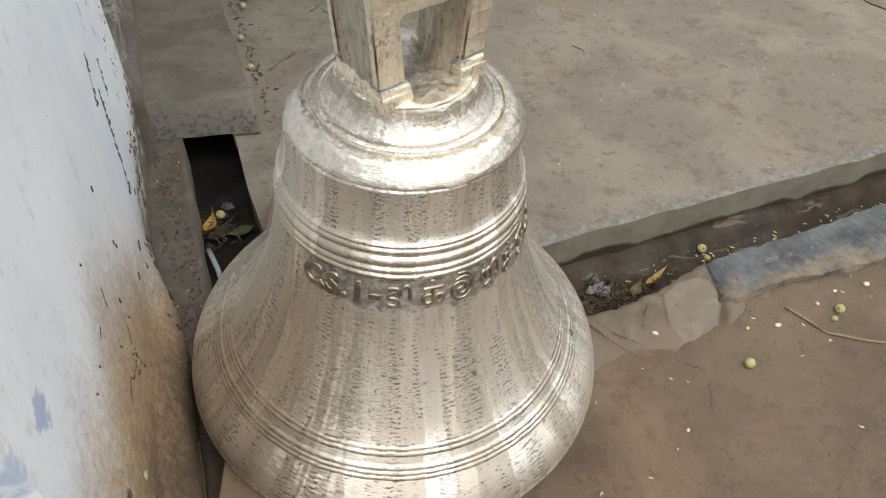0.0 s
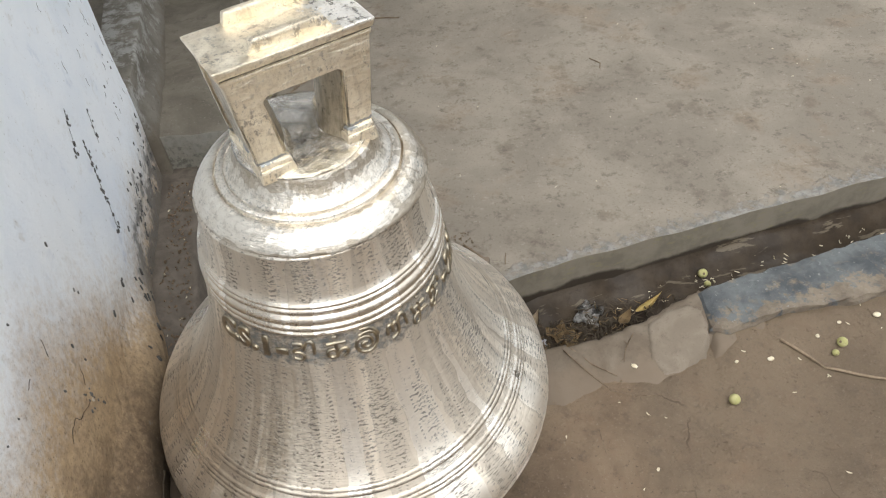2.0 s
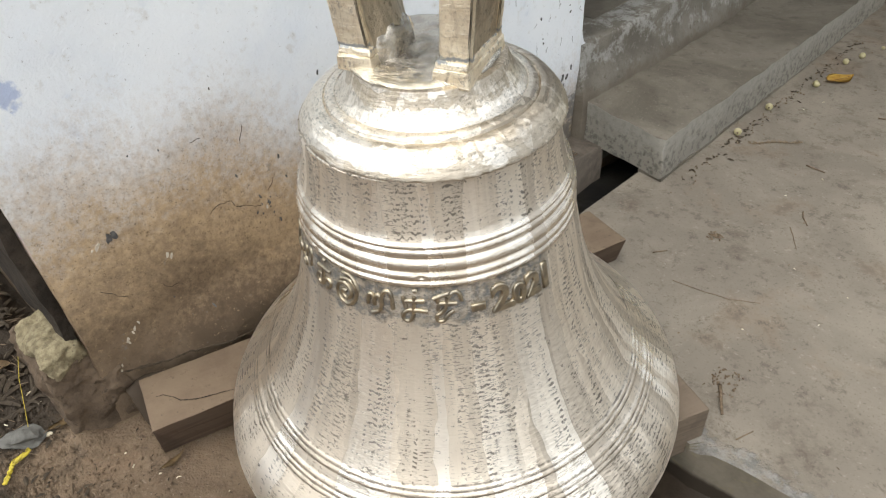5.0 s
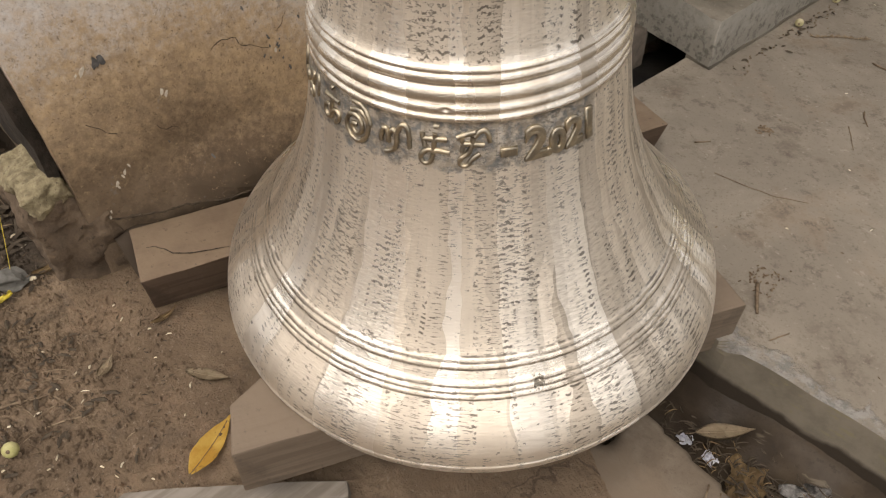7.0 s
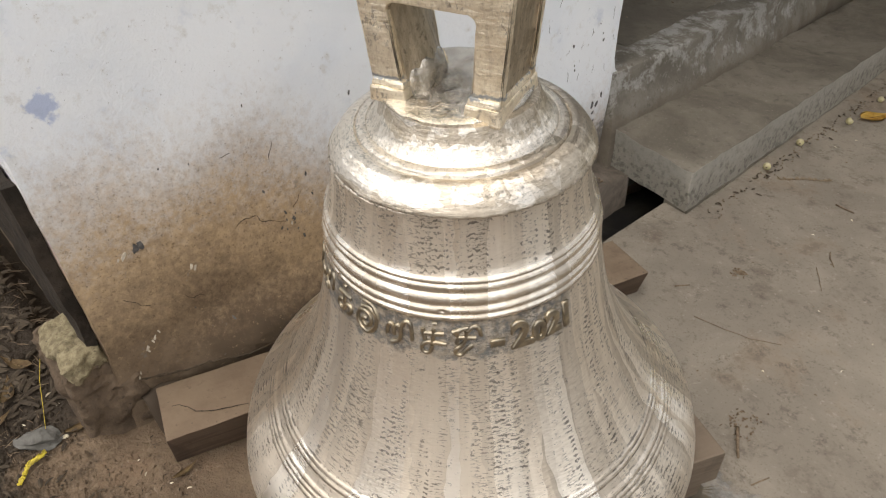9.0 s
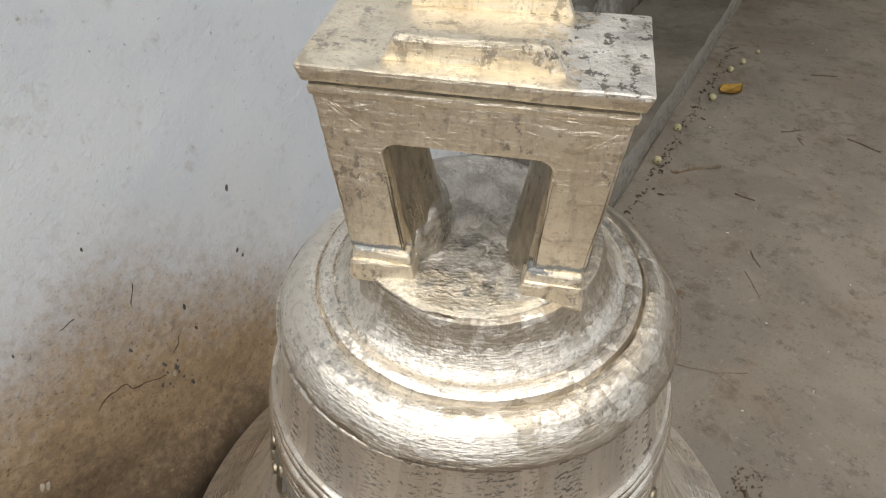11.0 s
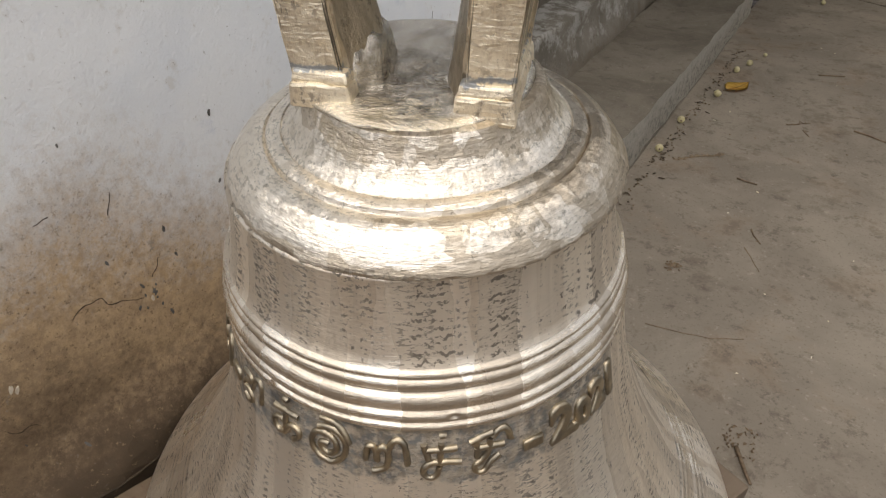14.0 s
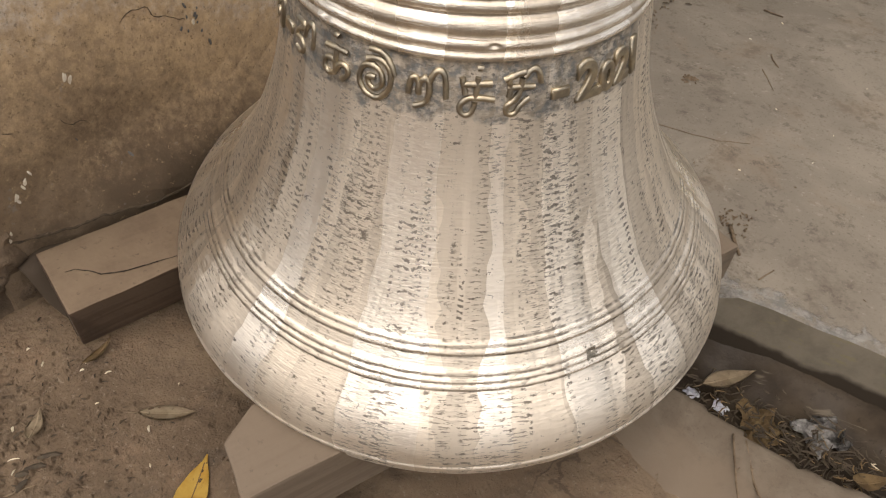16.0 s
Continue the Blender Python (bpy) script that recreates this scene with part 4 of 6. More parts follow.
thing("kerb", bm, KERB, "low concrete kerb with worn blue-grey paint", "kerb", kind="structure")

# ---------------------------------------------------------------- building
FACE = -0.488


def foot_flare(y, z):
    """How far the plaster swells out at the wall's foot, up to the timber beside it."""
    room = max(0.0, min(0.055, 0.29 * (y + 0.413) - 0.002))
    return room * smooth_step((0.36 - z) / 0.15) * smooth_step((0.55 - y) / 0.35) - 0.012 * smooth_step((0.42 - z) / 0.25) + 0.005 * noise.noise((y * 24, z * 24, 4)) * smooth_step((0.34 - z) / 0.1)


bm = bmesh.new()
EDGE = ((-0.468, 0.06), (-0.470, 0.375), (-0.497, 0.775), (-0.545, 1.02), (-0.56, 3.1))
rim = [(1.078, 0.06), (1.078, 3.1)] + list(reversed(EDGE))
back, fore = ([bm.verts.new((x, y, z)) for y, z in rim] for x in (-3.2, FACE))
bm.faces.new(back)
bm.faces.new(fore)
for i in range(len(rim)):
    j = (i + 1) % len(rim)
    bm.faces.new((back[i], back[j], fore[j], fore[i]))
bm = cut(softened(bm, 0.006, 2), 0.045)
for v in bm.verts:
    if v.co.x > FACE - 0.03:
        v.co.x += 0.004 * noise.noise((v.co.y * 5, v.co.z * 5, 0)) + foot_flare(v.co.y, v.co.z)
    if v.co.y < -0.45:
        v.co.y += 0.004 * noise.noise((v.co.x * 12, 3, v.co.z * 16))
thing("wall_house", bm, PLASTER, "whitewashed wall stained brown by splashed soil, ending in a worn corner", "wall", kind="structure")
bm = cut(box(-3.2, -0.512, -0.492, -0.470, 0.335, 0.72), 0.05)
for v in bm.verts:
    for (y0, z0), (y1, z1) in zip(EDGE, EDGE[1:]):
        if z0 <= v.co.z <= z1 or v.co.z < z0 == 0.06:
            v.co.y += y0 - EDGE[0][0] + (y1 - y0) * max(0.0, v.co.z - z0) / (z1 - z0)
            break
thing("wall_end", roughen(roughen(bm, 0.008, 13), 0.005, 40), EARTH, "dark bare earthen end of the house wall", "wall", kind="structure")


def rubble(bm, seed):
    """Breaks a softened block up into crumbling masonry."""
    for amount, scale in ((0.012, 11), (0.009, 27), (0.006, 60), (0.0035, 130)):
        roughen(bm, amount, scale, seed)
    for v in bm.verts:
        v.co += noise.noise_vector(v.co * 18 + Vector((seed, 0, 0))).normalized() * 0.006 * max(0.0, noise.noise(v.co * 40))
    return bm


bm = rubble(cut(softened(box(-0.668, -0.496, -0.551, -0.468, 0.318, 0.366), 0.016, 3), 0.0085), 2)
for v in bm.verts:
    v.co.z -= 0.25 * max(0.0, -0.500 - v.co.y) + 0.10 * max(0.0, -0.52 - v.co.x)
thing("wall_plinth", bm, MOSS, "crumbling lichened plinth at the wall's foot", "wall", kind="structure", smooth=50)
bm = rubble(cut(softened(box(-0.735, -0.500, -0.552, -0.424, 0.02, 0.322), 0.010, 2), 0.0095), 5)
for v in bm.verts:
    v.co.z -= 0.12 * max(0.0, -0.52 - v.co.x)
thing("wall_footing", bm, FOOTING, "broken muddy footing under the wall's corner", "wall", kind="structure", smooth=50)

bm = cut(softened(prism(((-3.2, 1.079), (-0.492, 1.079), (-0.487, 1.6), (-0.505, 2.1), (-0.585, 2.97), (-0.66, 3.9), (-3.2, 3.9)), -0.12, 0.464), 0.014, 2), 0.045)
for v in bm.verts:
    if v.co.z < 0.40 and v.co.x > -0.75:
        v.co.x += 0.028 * smooth_step((0.40 - v.co.z) / 0.1)
thing("veranda_floor", roughen(roughen(bm, 0.005, 11), 0.0025, 30), LIME, "raised veranda floor with a chalky stained edge", "floor", kind="structure", smooth=40)
bm = prism(((-3.2, 1.30), (-0.60, 1.30), (-0.64, 2.0), (-0.72, 3.0), (-0.78, 3.85), (-3.2, 3.85)), 0.45, 0.468)
thing("veranda_screed", bm, STEP, "grey cement screed on the veranda", "floor", kind="structure")
fillet = [(1.0785, 0.466), (1.106, 0.466), (1.094, 0.474), (1.086, 0.488), (1.0785, 0.510)]
bm = bmesh.new()
ends = [[bm.verts.new((x, y, z)) for y, z in fillet] for x in (-0.95, -0.493)]
for k in range(5):
    l = (k + 1) % 5
    bm.faces.new((ends[0][k], ends[0][l], ends[1][l], ends[1][k]))
for e in ends:
    bm.faces.new(e)
thing("wall_fillet", roughen(cut(bm, 0.03), 0.005, 22), PLASTER, "rounded plaster fillet at the wall's end", "wall", kind="structure")
# unseen wall, added to keep low sky light off the far paving
thing("wall_unseen_yard", box(3.6, 3.8, 0.9, 9.0, -0.1, 1.9), PLASTER, "unseen plain wall added to shade the far paving", "wall", kind="structure")
# unseen wall, added to cut the low sky mirrored in the bell's front
thing("wall_unseen_street", box(-6.0, 6.0, -4.4, -4.2, -0.1, 1.8), PLASTER, "unseen plain wall added to dim the bell's low reflections", "wall", kind="structure")
thing("wall_back", box(-3.4, -3.2, -0.468, 9.0, -0.1, 3.1), PLASTER, "plain plastered back wall", "wall", kind="structure")
# unseen veranda roof, carried out past the veranda to shade the apron
thing("ceiling_unseen", box(-3.2, 0.70, 1.079, 7.5, 2.45, 2.58), STEP, "unseen veranda roof slab, run out to shade the apron", "ceiling", kind="structure")

bm = prism(edge_line(((-0.485, 1.108), (-0.156, 1.041)), 0.03, 0.004) + edge_line(((-0.152, 1.043), (-0.166, 2.0), (-0.184, 3.02)), 0.06, 0.006) + [(-0.51, 3.16), (-0.48, 1.5)], 0.152, 0.284)
bm = cut(softened(bm, 0.006, 2), 0.035)
step = thing("doorstep", roughen(roughen(bm, 0.005, 12), 0.003, 38), WORN, "thick grey concrete step laid over the drain", "step", smooth=40)
bm = prism(edge_line(((-0.236, 1.06), (-0.150, 1.05), (-0.165, 2.0), (-0.182, 2.98)), 0.1, 0.004) + [(-0.240, 2.98)], 0.10, 0.154)
part("support", bm, STEP, step)
bm = prism(((-0.47, 1.125), (-0.440, 1.125), (-0.450, 2.98), (-0.50, 2.98)), 0.05, 0.154)
part("support", bm, STEP, step)

# timber stand behind the step and the post's foot
stand = tagged(new("plank_gate"), "pale plank gate with a brown bottom rail", "gate")
stand.location = (-0.98, 4.0, 0.26)
part("rail", softened(box(0, 2.6, -0.03, 0.03, 0, 0.06), 0.004), RAIL, stand, "brown bottom rail")
for i in range(13):
    part("plank", softened(box(0.005 + i * 0.2, 0.197 + i * 0.2, -0.015, 0.012, 0.06, 1.25), 0.003, 1), PLANKS, stand)
part("rail", softened(box(0, 2.6, -0.03, 0.03, 1.25, 1.31), 0.004), RAIL, stand, "brown top rail")
for x in (0.3, 2.2):
    part("leg", softened(box(x, x + 0.06, -0.028, 0.028, -0.12, 0.0), 0.004, 1), RAIL, stand)
bm = roughen(cut(softened(box(-1.16, -0.98, 3.18, 3.36, 0.466, 2.56), 0.02, 2), 0.1), 0.006, 10)
thing("veranda_post", bm, BLUEPAINT, "blue-white limewashed post on the veranda", "post")


# ---------------------------------------------------------------- bell
AXES = Matrix(((0.94516, -0.32558, 0.02584), (0.32660, 0.94248, -0.07120), (-0.00118, 0.07573, 0.99713)))
BASE = Vector((-0.0006, -0.0069, 0.61)) - AXES @ Vector((0, 0, 0.39))
bell = tagged(new("bell"), "large polished bronze church bell resting on timber sleepers", "bell")
bell.matrix_world = Matrix.Translation(BASE) @ AXES.to_4x4()

OUTER = (
    (0.005, 0.4135), (0.012, 0.4165), (0.024, 0.4180), (0.034, 0.4190), (0.040, 0.4203), (0.046, 0.4197), (0.060, 0.4165), (0.075, 0.409),
    (0.090, 0.3985), (0.105, 0.384), (0.124, 0.364), (0.1635, 0.3277), (0.185, 0.3105), (0.210, 0.2947), (0.250, 0.2728),
    (0.290, 0.2545), (0.330, 0.2395), (0.370, 0.2280), (0.410, 0.2195), (0.440, 0.2140), (0.465, 0.2085), (0.500, 0.2035),
    (0.529, 0.1990), (0.536, 0.1950), (0.550, 0.1915), (0.570, 0.1875), (0.590, 0.1850), (0.606, 0.1838), (0.616, 0.1838),
)
RIBS = ((0.0330, 0.0055, 0.0034), (0.1265, 0.0030, 0.0021), (0.1325, 0.0030, 0.0023), (0.1390, 0.0032, 0.0021), (0.1575, 0.0036, 0.0023), (0.1640, 0.0032, 0.0020),
        (0.4690, 0.0042, 0.0036), (0.4810, 0.0062, 0.0048), (0.4980, 0.0092, 0.0062), (0.5165, 0.0058, 0.0042), (0.5265, 0.0036, 0.0034))


def bell_radius(h):
    k = 0
    while k < len(OUTER) - 2 and h > OUTER[k + 1][0]:
        k += 1
    p0, p1, p2, p3 = (OUTER[max(0, min(len(OUTER) - 1, k + d))] for d in (-1, 0, 1, 2))
    t = (h - p1[0]) / (p2[0] - p1[0])
    m1 = (p2[1] - p0[1]) / max(p2[0] - p0[0], 1e-6) * (p2[0] - p1[0])
    m2 = (p3[1] - p1[1]) / max(p3[0] - p1[0], 1e-6) * (p2[0] - p1[0])
    r = (2 * t**3 - 3 * t**2 + 1) * p1[1] + (t**3 - 2 * t**2 + t) * m1 + (3 * t**2 - 2 * t**3) * p2[1] + (t**3 - t**2) * m2
    for c, w, a in RIBS:
        if abs(h - c) < w:
            r += a * math.sqrt(1 - ((h - c) / w) ** 2)
    return r


profile = [(0.012, 0.350), (0.002, 0.366), (0.0, 0.378), (0.0, 0.409)]
h = 0.005
while h < 0.6160:
    profile.append((h, bell_radius(h)))
    h += 0.0011 if 0.025 < h < 0.042 or 0.118 < h < 0.170 or 0.462 < h < 0.532 else 0.005
profile += [(0.6162, 0.1836), (0.6163, 0.150)]
inside = [(0.60, 0.146), (0.55, 0.162), (0.44, 0.182), (0.33, 0.207), (0.22, 0.255), (0.12, 0.315), (0.05, 0.343)]
shoulder = [(0.6165, 0.148), (0.6165, 0.1836), (0.6172, 0.1852), (0.6188, 0.1860), (0.6206, 0.1856), (0.6240, 0.1836), (0.6310, 0.1788), (0.6380, 0.1732), (0.6435, 0.1678),
            (0.6470, 0.1625), (0.6488, 0.1570), (0.6496, 0.1525), (0.6494, 0.1490), (0.6470, 0.1476), (0.6488, 0.1464), (0.6520, 0.1450), (0.6540, 0.1410), (0.6546, 0.1360),
            (0.6548, 0.1325), (0.6536, 0.1312), (0.6556, 0.1298), (0.6580, 0.1262), (0.6620, 0.1225), (0.6680, 0.1180), (0.6750, 0.1135),
            (0.6815, 0.1100), (0.6880, 0.1075), (0.6935, 0.1045), (0.6950, 0.1000), (0.6950, 0.085), (0.630, 0.140)]
crown = [(0.6500, 0.0), (0.6900, 0.088), (0.6945, 0.1020), (0.6968, 0.0990)] + [(0.6985, 0.0985 - 0.005 * k) for k in range(1, 19)] + [(0.6985, 0.0)]


def lathe(outline, sides, closed=True, rough=1.0):
    """A turned body with a UV map in metres: u round the belly, v along the outline."""
    bm = bmesh.new()
    uv = bm.loops.layers.uv.new("UVMap")
    rings, run = [], [0.0]
    for p, q in zip(outline, outline[1:] + outline[:1]):
        run.append(run[-1] + math.dist(p, q))
    for h, r in outline:
        if r < 1e-4:
            rings.append([bm.verts.new((0, 0, h))] * sides)
            continue
        ring = []
        for k in range(sides):
            a = k * math.tau / sides
            ca, sa = math.cos(a), math.sin(a)
            d = rough * (0.0009 * noise.noise((ca * 3, sa * 3, h * 6)) + 0.0004 * noise.noise((ca * 14, sa * 14, h * 9)))
            if 0.6166 < h < 0.620:
                d += 0.0009 * noise.noise((ca * 30, sa * 30, 4.0)) + 0.0012 * noise.noise((ca * 90, sa * 90, 2.0))
            for da, dh, deep, wide in DENTS:
                off = ((a - da + math.pi) % math.tau - math.pi) * r
                if abs(off) < 0.02 and abs(h - dh) < 0.02:
                    d -= deep * math.exp(-(off * off + (h - dh) ** 2) / (2 * wide * wide))
            ring.append(bm.verts.new(((r + d) * ca, (r + d) * sa, h + (0.0024 * noise.noise((r * ca * 40, r * sa * 40, 3)) + 0.008 * smooth_step((r * sa + 0.05) / 0.12) if outline is crown and h > 0.694 else 0))))
        rings.append(ring)
    pairs = list(zip(range(len(rings) - 1), range(1, len(rings))))
    if closed:
        pairs.append((len(rings) - 1, 0))
    for i, j in pairs:
        for k in range(sides):
            l = (k + 1) % sides
            loop = []
            for v, (row, col) in ((rings[i][k], (i, k)), (rings[i][l], (i, k + 1)), (rings[j][l], (i + 1, k + 1)), (rings[j][k], (i + 1, k))):
                if v not in [x for x, _ in loop]:
                    loop.append((v, (row, col)))
            if len(loop) < 3:
                continue
            f = bm.faces.new([v for v, _ in loop])
            for lp, (_, (row, col)) in zip(f.loops, loop):
                lp[uv].uv = (col / sides * 1.57, run[row])
    return bm


# casting flaws: angle, height, depth, width
DENTS = ((radians(-47.0), 0.136, 0.0030, 0.0030), (radians(-69.9), 0.4815, 0.0030, 0.0016), (radians(-68.9), 0.4815, 0.0030, 0.0016),
         (radians(-118.0), 0.470, 0.0030, 0.0020))
body = part("body", lathe(profile + inside, 420), BELL, bell, "polished bronze body with moulded ribs", smooth=True)
part("shoulder", lathe(shoulder, 320), TURNED, bell, "bright turned bronze shoulder with grooves", smooth=28).location.x = 0.006
part("crown_plate", lathe(crown, 160, False), RAW, bell, "rough cast brass plate under the handle", smooth=True)

# the handle on the crown, a thick four-sided loop
def handle_section(y, grow, bulge):
    """The outline of the loop at depth y: its corners in the plane of its face."""
    g = grow
    half = bulge * 0.5
    xz = ((-0.087 - g, 0.690), (-0.105 - g, 0.860), (0.108 + g, 0.860), (0.090 + g, 0.690), (0.052 - bulge, 0.690),
          (0.0603 - half, 0.8125), (0.0580 - half, 0.8185), (0.0520 - half, 0.8215), (-0.0500 + half, 0.8215), (-0.0560 + half, 0.8185), (-0.0583 + half, 0.8125), (-0.042 + bulge, 0.690))
    return [(x, y, z) for x, z in xz]


def loop_body(sections):
    bm = bmesh.new()
    rings = [[bm.verts.new(p) for p in s] for s in sections]
    for a, b in zip(rings, rings[1:]):
        for k in range(12):
            l = (k + 1) % 12
            bm.faces.new((a[k], a[l], b[l], b[k]))
    for r in (rings[0], rings[-1]):
        for q in ((0, 1, 10, 11), (1, 9, 10), (1, 8, 9), (1, 2, 7, 8), (2, 6, 7), (2, 5, 6), (2, 3, 4, 5)):
            bm.faces.new([r[i] for i in q])
    return bm


def worn(bm, width, amount, seed):
    bm = softened(bm, width, 2)
    return roughen(cut(bm, 0.02), amount, 60, seed)


part("handle_face", worn(loop_body([handle_section(-0.0635, 0.0, 0.0), handle_section(-0.0500, 0.0, 0.0)]), 0.0022, 0.0008, 1), BRASS, bell, "flat brass face framing the handle's opening")
mid = [handle_section(y, -0.0035, 0.0042 + 0.020 * max(0.0, math.sin(math.pi * (y + 0.054) / 0.088)) ** 1.3) for y in [-0.056 + 0.0046 * k for k in range(21)]]
part("handle_loop", roughen(cut(loop_body(mid), 0.03), 0.0018, 45, 2), RAWLOOP, bell, "rough cast brass loop of the handle", smooth=35)
part("handle_face", worn(loop_body([handle_section(0.0300, 0.0, 0.0), handle_section(0.0430, 0.0, 0.0)]), 0.0022, 0.0008, 3), BRASS, bell, "flat brass face framing the handle's opening")

bm = bmesh.new()
bmesh.ops.create_icosphere(bm, subdivisions=4, radius=1.0)
for v in bm.verts:
    v.co = Vector((-0.045 + 0.024 * v.co.x, -0.008 + 0.046 * v.co.y, 0.706 + 0.042 * v.co.z))
part("casting_swelling", roughen(roughen(bm, 0.004, 70, 3), 0.0022, 190, 5), RAW, bell, "glittering rough swelling inside the handle", smooth=True)


def block(low, high, z0, z1):
    """A block whose bottom and top rectangles (x0, x1, y0, y1) differ."""
    bm = bmesh.new()
    a, b = ([bm.verts.new(p) for p in ((r[0], r[2], z), (r[1], r[2], z), (r[1], r[3], z), (r[0], r[3], z))] for r, z in ((low, z0), (high, z1)))
    bm.faces.new(a[::-1])
    bm.faces.new(b)
    for k in range(4):
        l = (k + 1) % 4
        bm.faces.new((a[k], a[l], b[l], b[k]))
    return bm


part("handle_moulding", worn(block((-0.1065, 0.1095, -0.0650, 0.0445), (-0.1075, 0.1105, -0.0658, 0.0452), 0.8565, 0.8640), 0.0026, 0.0008, 4), BRASS, bell)
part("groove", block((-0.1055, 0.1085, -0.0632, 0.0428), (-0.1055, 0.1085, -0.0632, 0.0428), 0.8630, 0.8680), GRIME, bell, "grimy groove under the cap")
cap = part("handle_cap", worn(block((-0.1095, 0.1125, -0.0662, 0.0455), (-0.1140, 0.1165, -0.0682, 0.0472), 0.8668, 0.8795), 0.0030, 0.0007, 5), BRASS, bell, "pitted brass cap with two raised rails")
part("rail", worn(block((-0.060, 0.062, -0.0515, -0.034), (-0.050, 0.052, -0.0500, -0.036), 0.878, 0.8965), 0.0032, 0.0010, 6), BRASS, cap)
part("rail", worn(block((-0.058, 0.062, 0.033, 0.0465), (-0.053, 0.054, 0.0345, 0.0455), 0.878, 0.8970), 0.0032, 0.0010, 7), BRASS, cap)
for x0, x1 in ((-0.0925, -0.0365), (0.0455, 0.0965)):
    foot = part("foot", worn(block((x0, x1, -0.0725, 0.050), (x0 + 0.002, x1 - 0.002, -0.0705, 0.048), 0.690, 0.7125), 0.0035, 0.0014, 8 + x0), BRASS, bell, "two-tiered foot of the handle")
    part("upper_tier", worn(block((x0 + 0.003, x1 - 0.003, -0.0690, 0.047), (x0 + 0.005, x1 - 0.005, -0.0665, 0.045), 0.7115, 0.7215), 0.0028, 0.0012, 9 + x0), BRASS, foot)

# raised lettering round the shoulder
def wrapped(me, angle, height):
    """Lays a flat glyph on the bell's side and links it as a part."""
    for v in me.vertices:
        h = height + v.co.y
        a = angle + v.co.x / 0.219
        r = bell_radius(max(0.40, min(0.464, h))) + max(-0.002, v.co.z)
        v.co = (r * math.cos(a), r * math.sin(a), h)
    me.materials.clear()
    me.materials.append(LETTER)
    ob = new("letter", me)
    ob.parent = body
    return ob


def glyph(text, size, squeeze=1.0):
    c = bpy.data.curves.new("letter", "FONT")
    c.body, c.size, c.extrude, c.bevel_depth, c.bevel_resolution, c.offset, c.resolution_u = text, size, 0.0010, 0.0019, 2, 0.0009, 6
    ob = new("letter", c)
    me = bpy.data.meshes.new_from_object(ob)
    bpy.data.objects.remove(ob)
    lo, hi = (f(v.co.x for v in me.vertices) for f in (min, max))
    for v in me.vertices:
        v.co.x = (v.co.x - (lo + hi) / 2) * squeeze
        v.co.z += 0.0012
    return me


def stroke(lines, size):
    """A cast glyph made of rounded strokes; a line of one point is a dot."""
    c = bpy.data.curves.new("letter", "CURVE")
    c.dimensions, c.bevel_depth, c.bevel_resolution, c.resolution_u, c.use_fill_caps = "3D", 0.0031, 2, 6, True
    for points in lines:
        if len(points) == 1:
            x, y = points[0]
            points = ((x - 0.07, y), (x, y + 0.03), (x + 0.07, y))
        s = c.splines.new("NURBS")
        s.points.add(len(points) - 1)
        for p, (x, y) in zip(s.points, points):
            p.co = ((x - 0.5) * size * 0.92, y * size, 0.0004, 1)
        s.use_endpoint_u, s.order_u = True, 3
    ob = new("letter", c)
    me = bpy.data.meshes.new_from_object(ob)
    bpy.data.objects.remove(ob)
    for v in me.vertices:
        v.co += noise.noise_vector(v.co * 160 + Vector((size * 900, 0, 0))) * 0.0008
    return me


g = Graph("letter_bronze", 0.42, 1.0)
p = g.local()
c = g.mix(g.ramp(g.noise(60, 4, 0.6, p), 0.35, 0.62), (0.50, 0.425, 0.305), (0.30, 0.27, 0.215))
LETTER = g.done(c, None, g.bump(g.noise(240, 3, 0.6, p), 0.3, 0.001))

LOW = 0.4185
for text, angle, size in (("C", -165.8, 0.052), (".", -160.6, 0.06), ("S", -155.8, 0.052), (".", -150.4, 0.06), ("I", -144.6, 0.052), ("-", -137.2, 0.062),
                          ("-", -50.0, 0.062), ("2", -41.2, 0.056), (".", -37.2, 0.05), ("0", -33.8, 0.040), ("2", -27.6, 0.050), ("1", -21.4, 0.052)):
    wrapped(glyph(text, size), radians(angle), LOW - (0.006 if angle > -60 else 0.002))
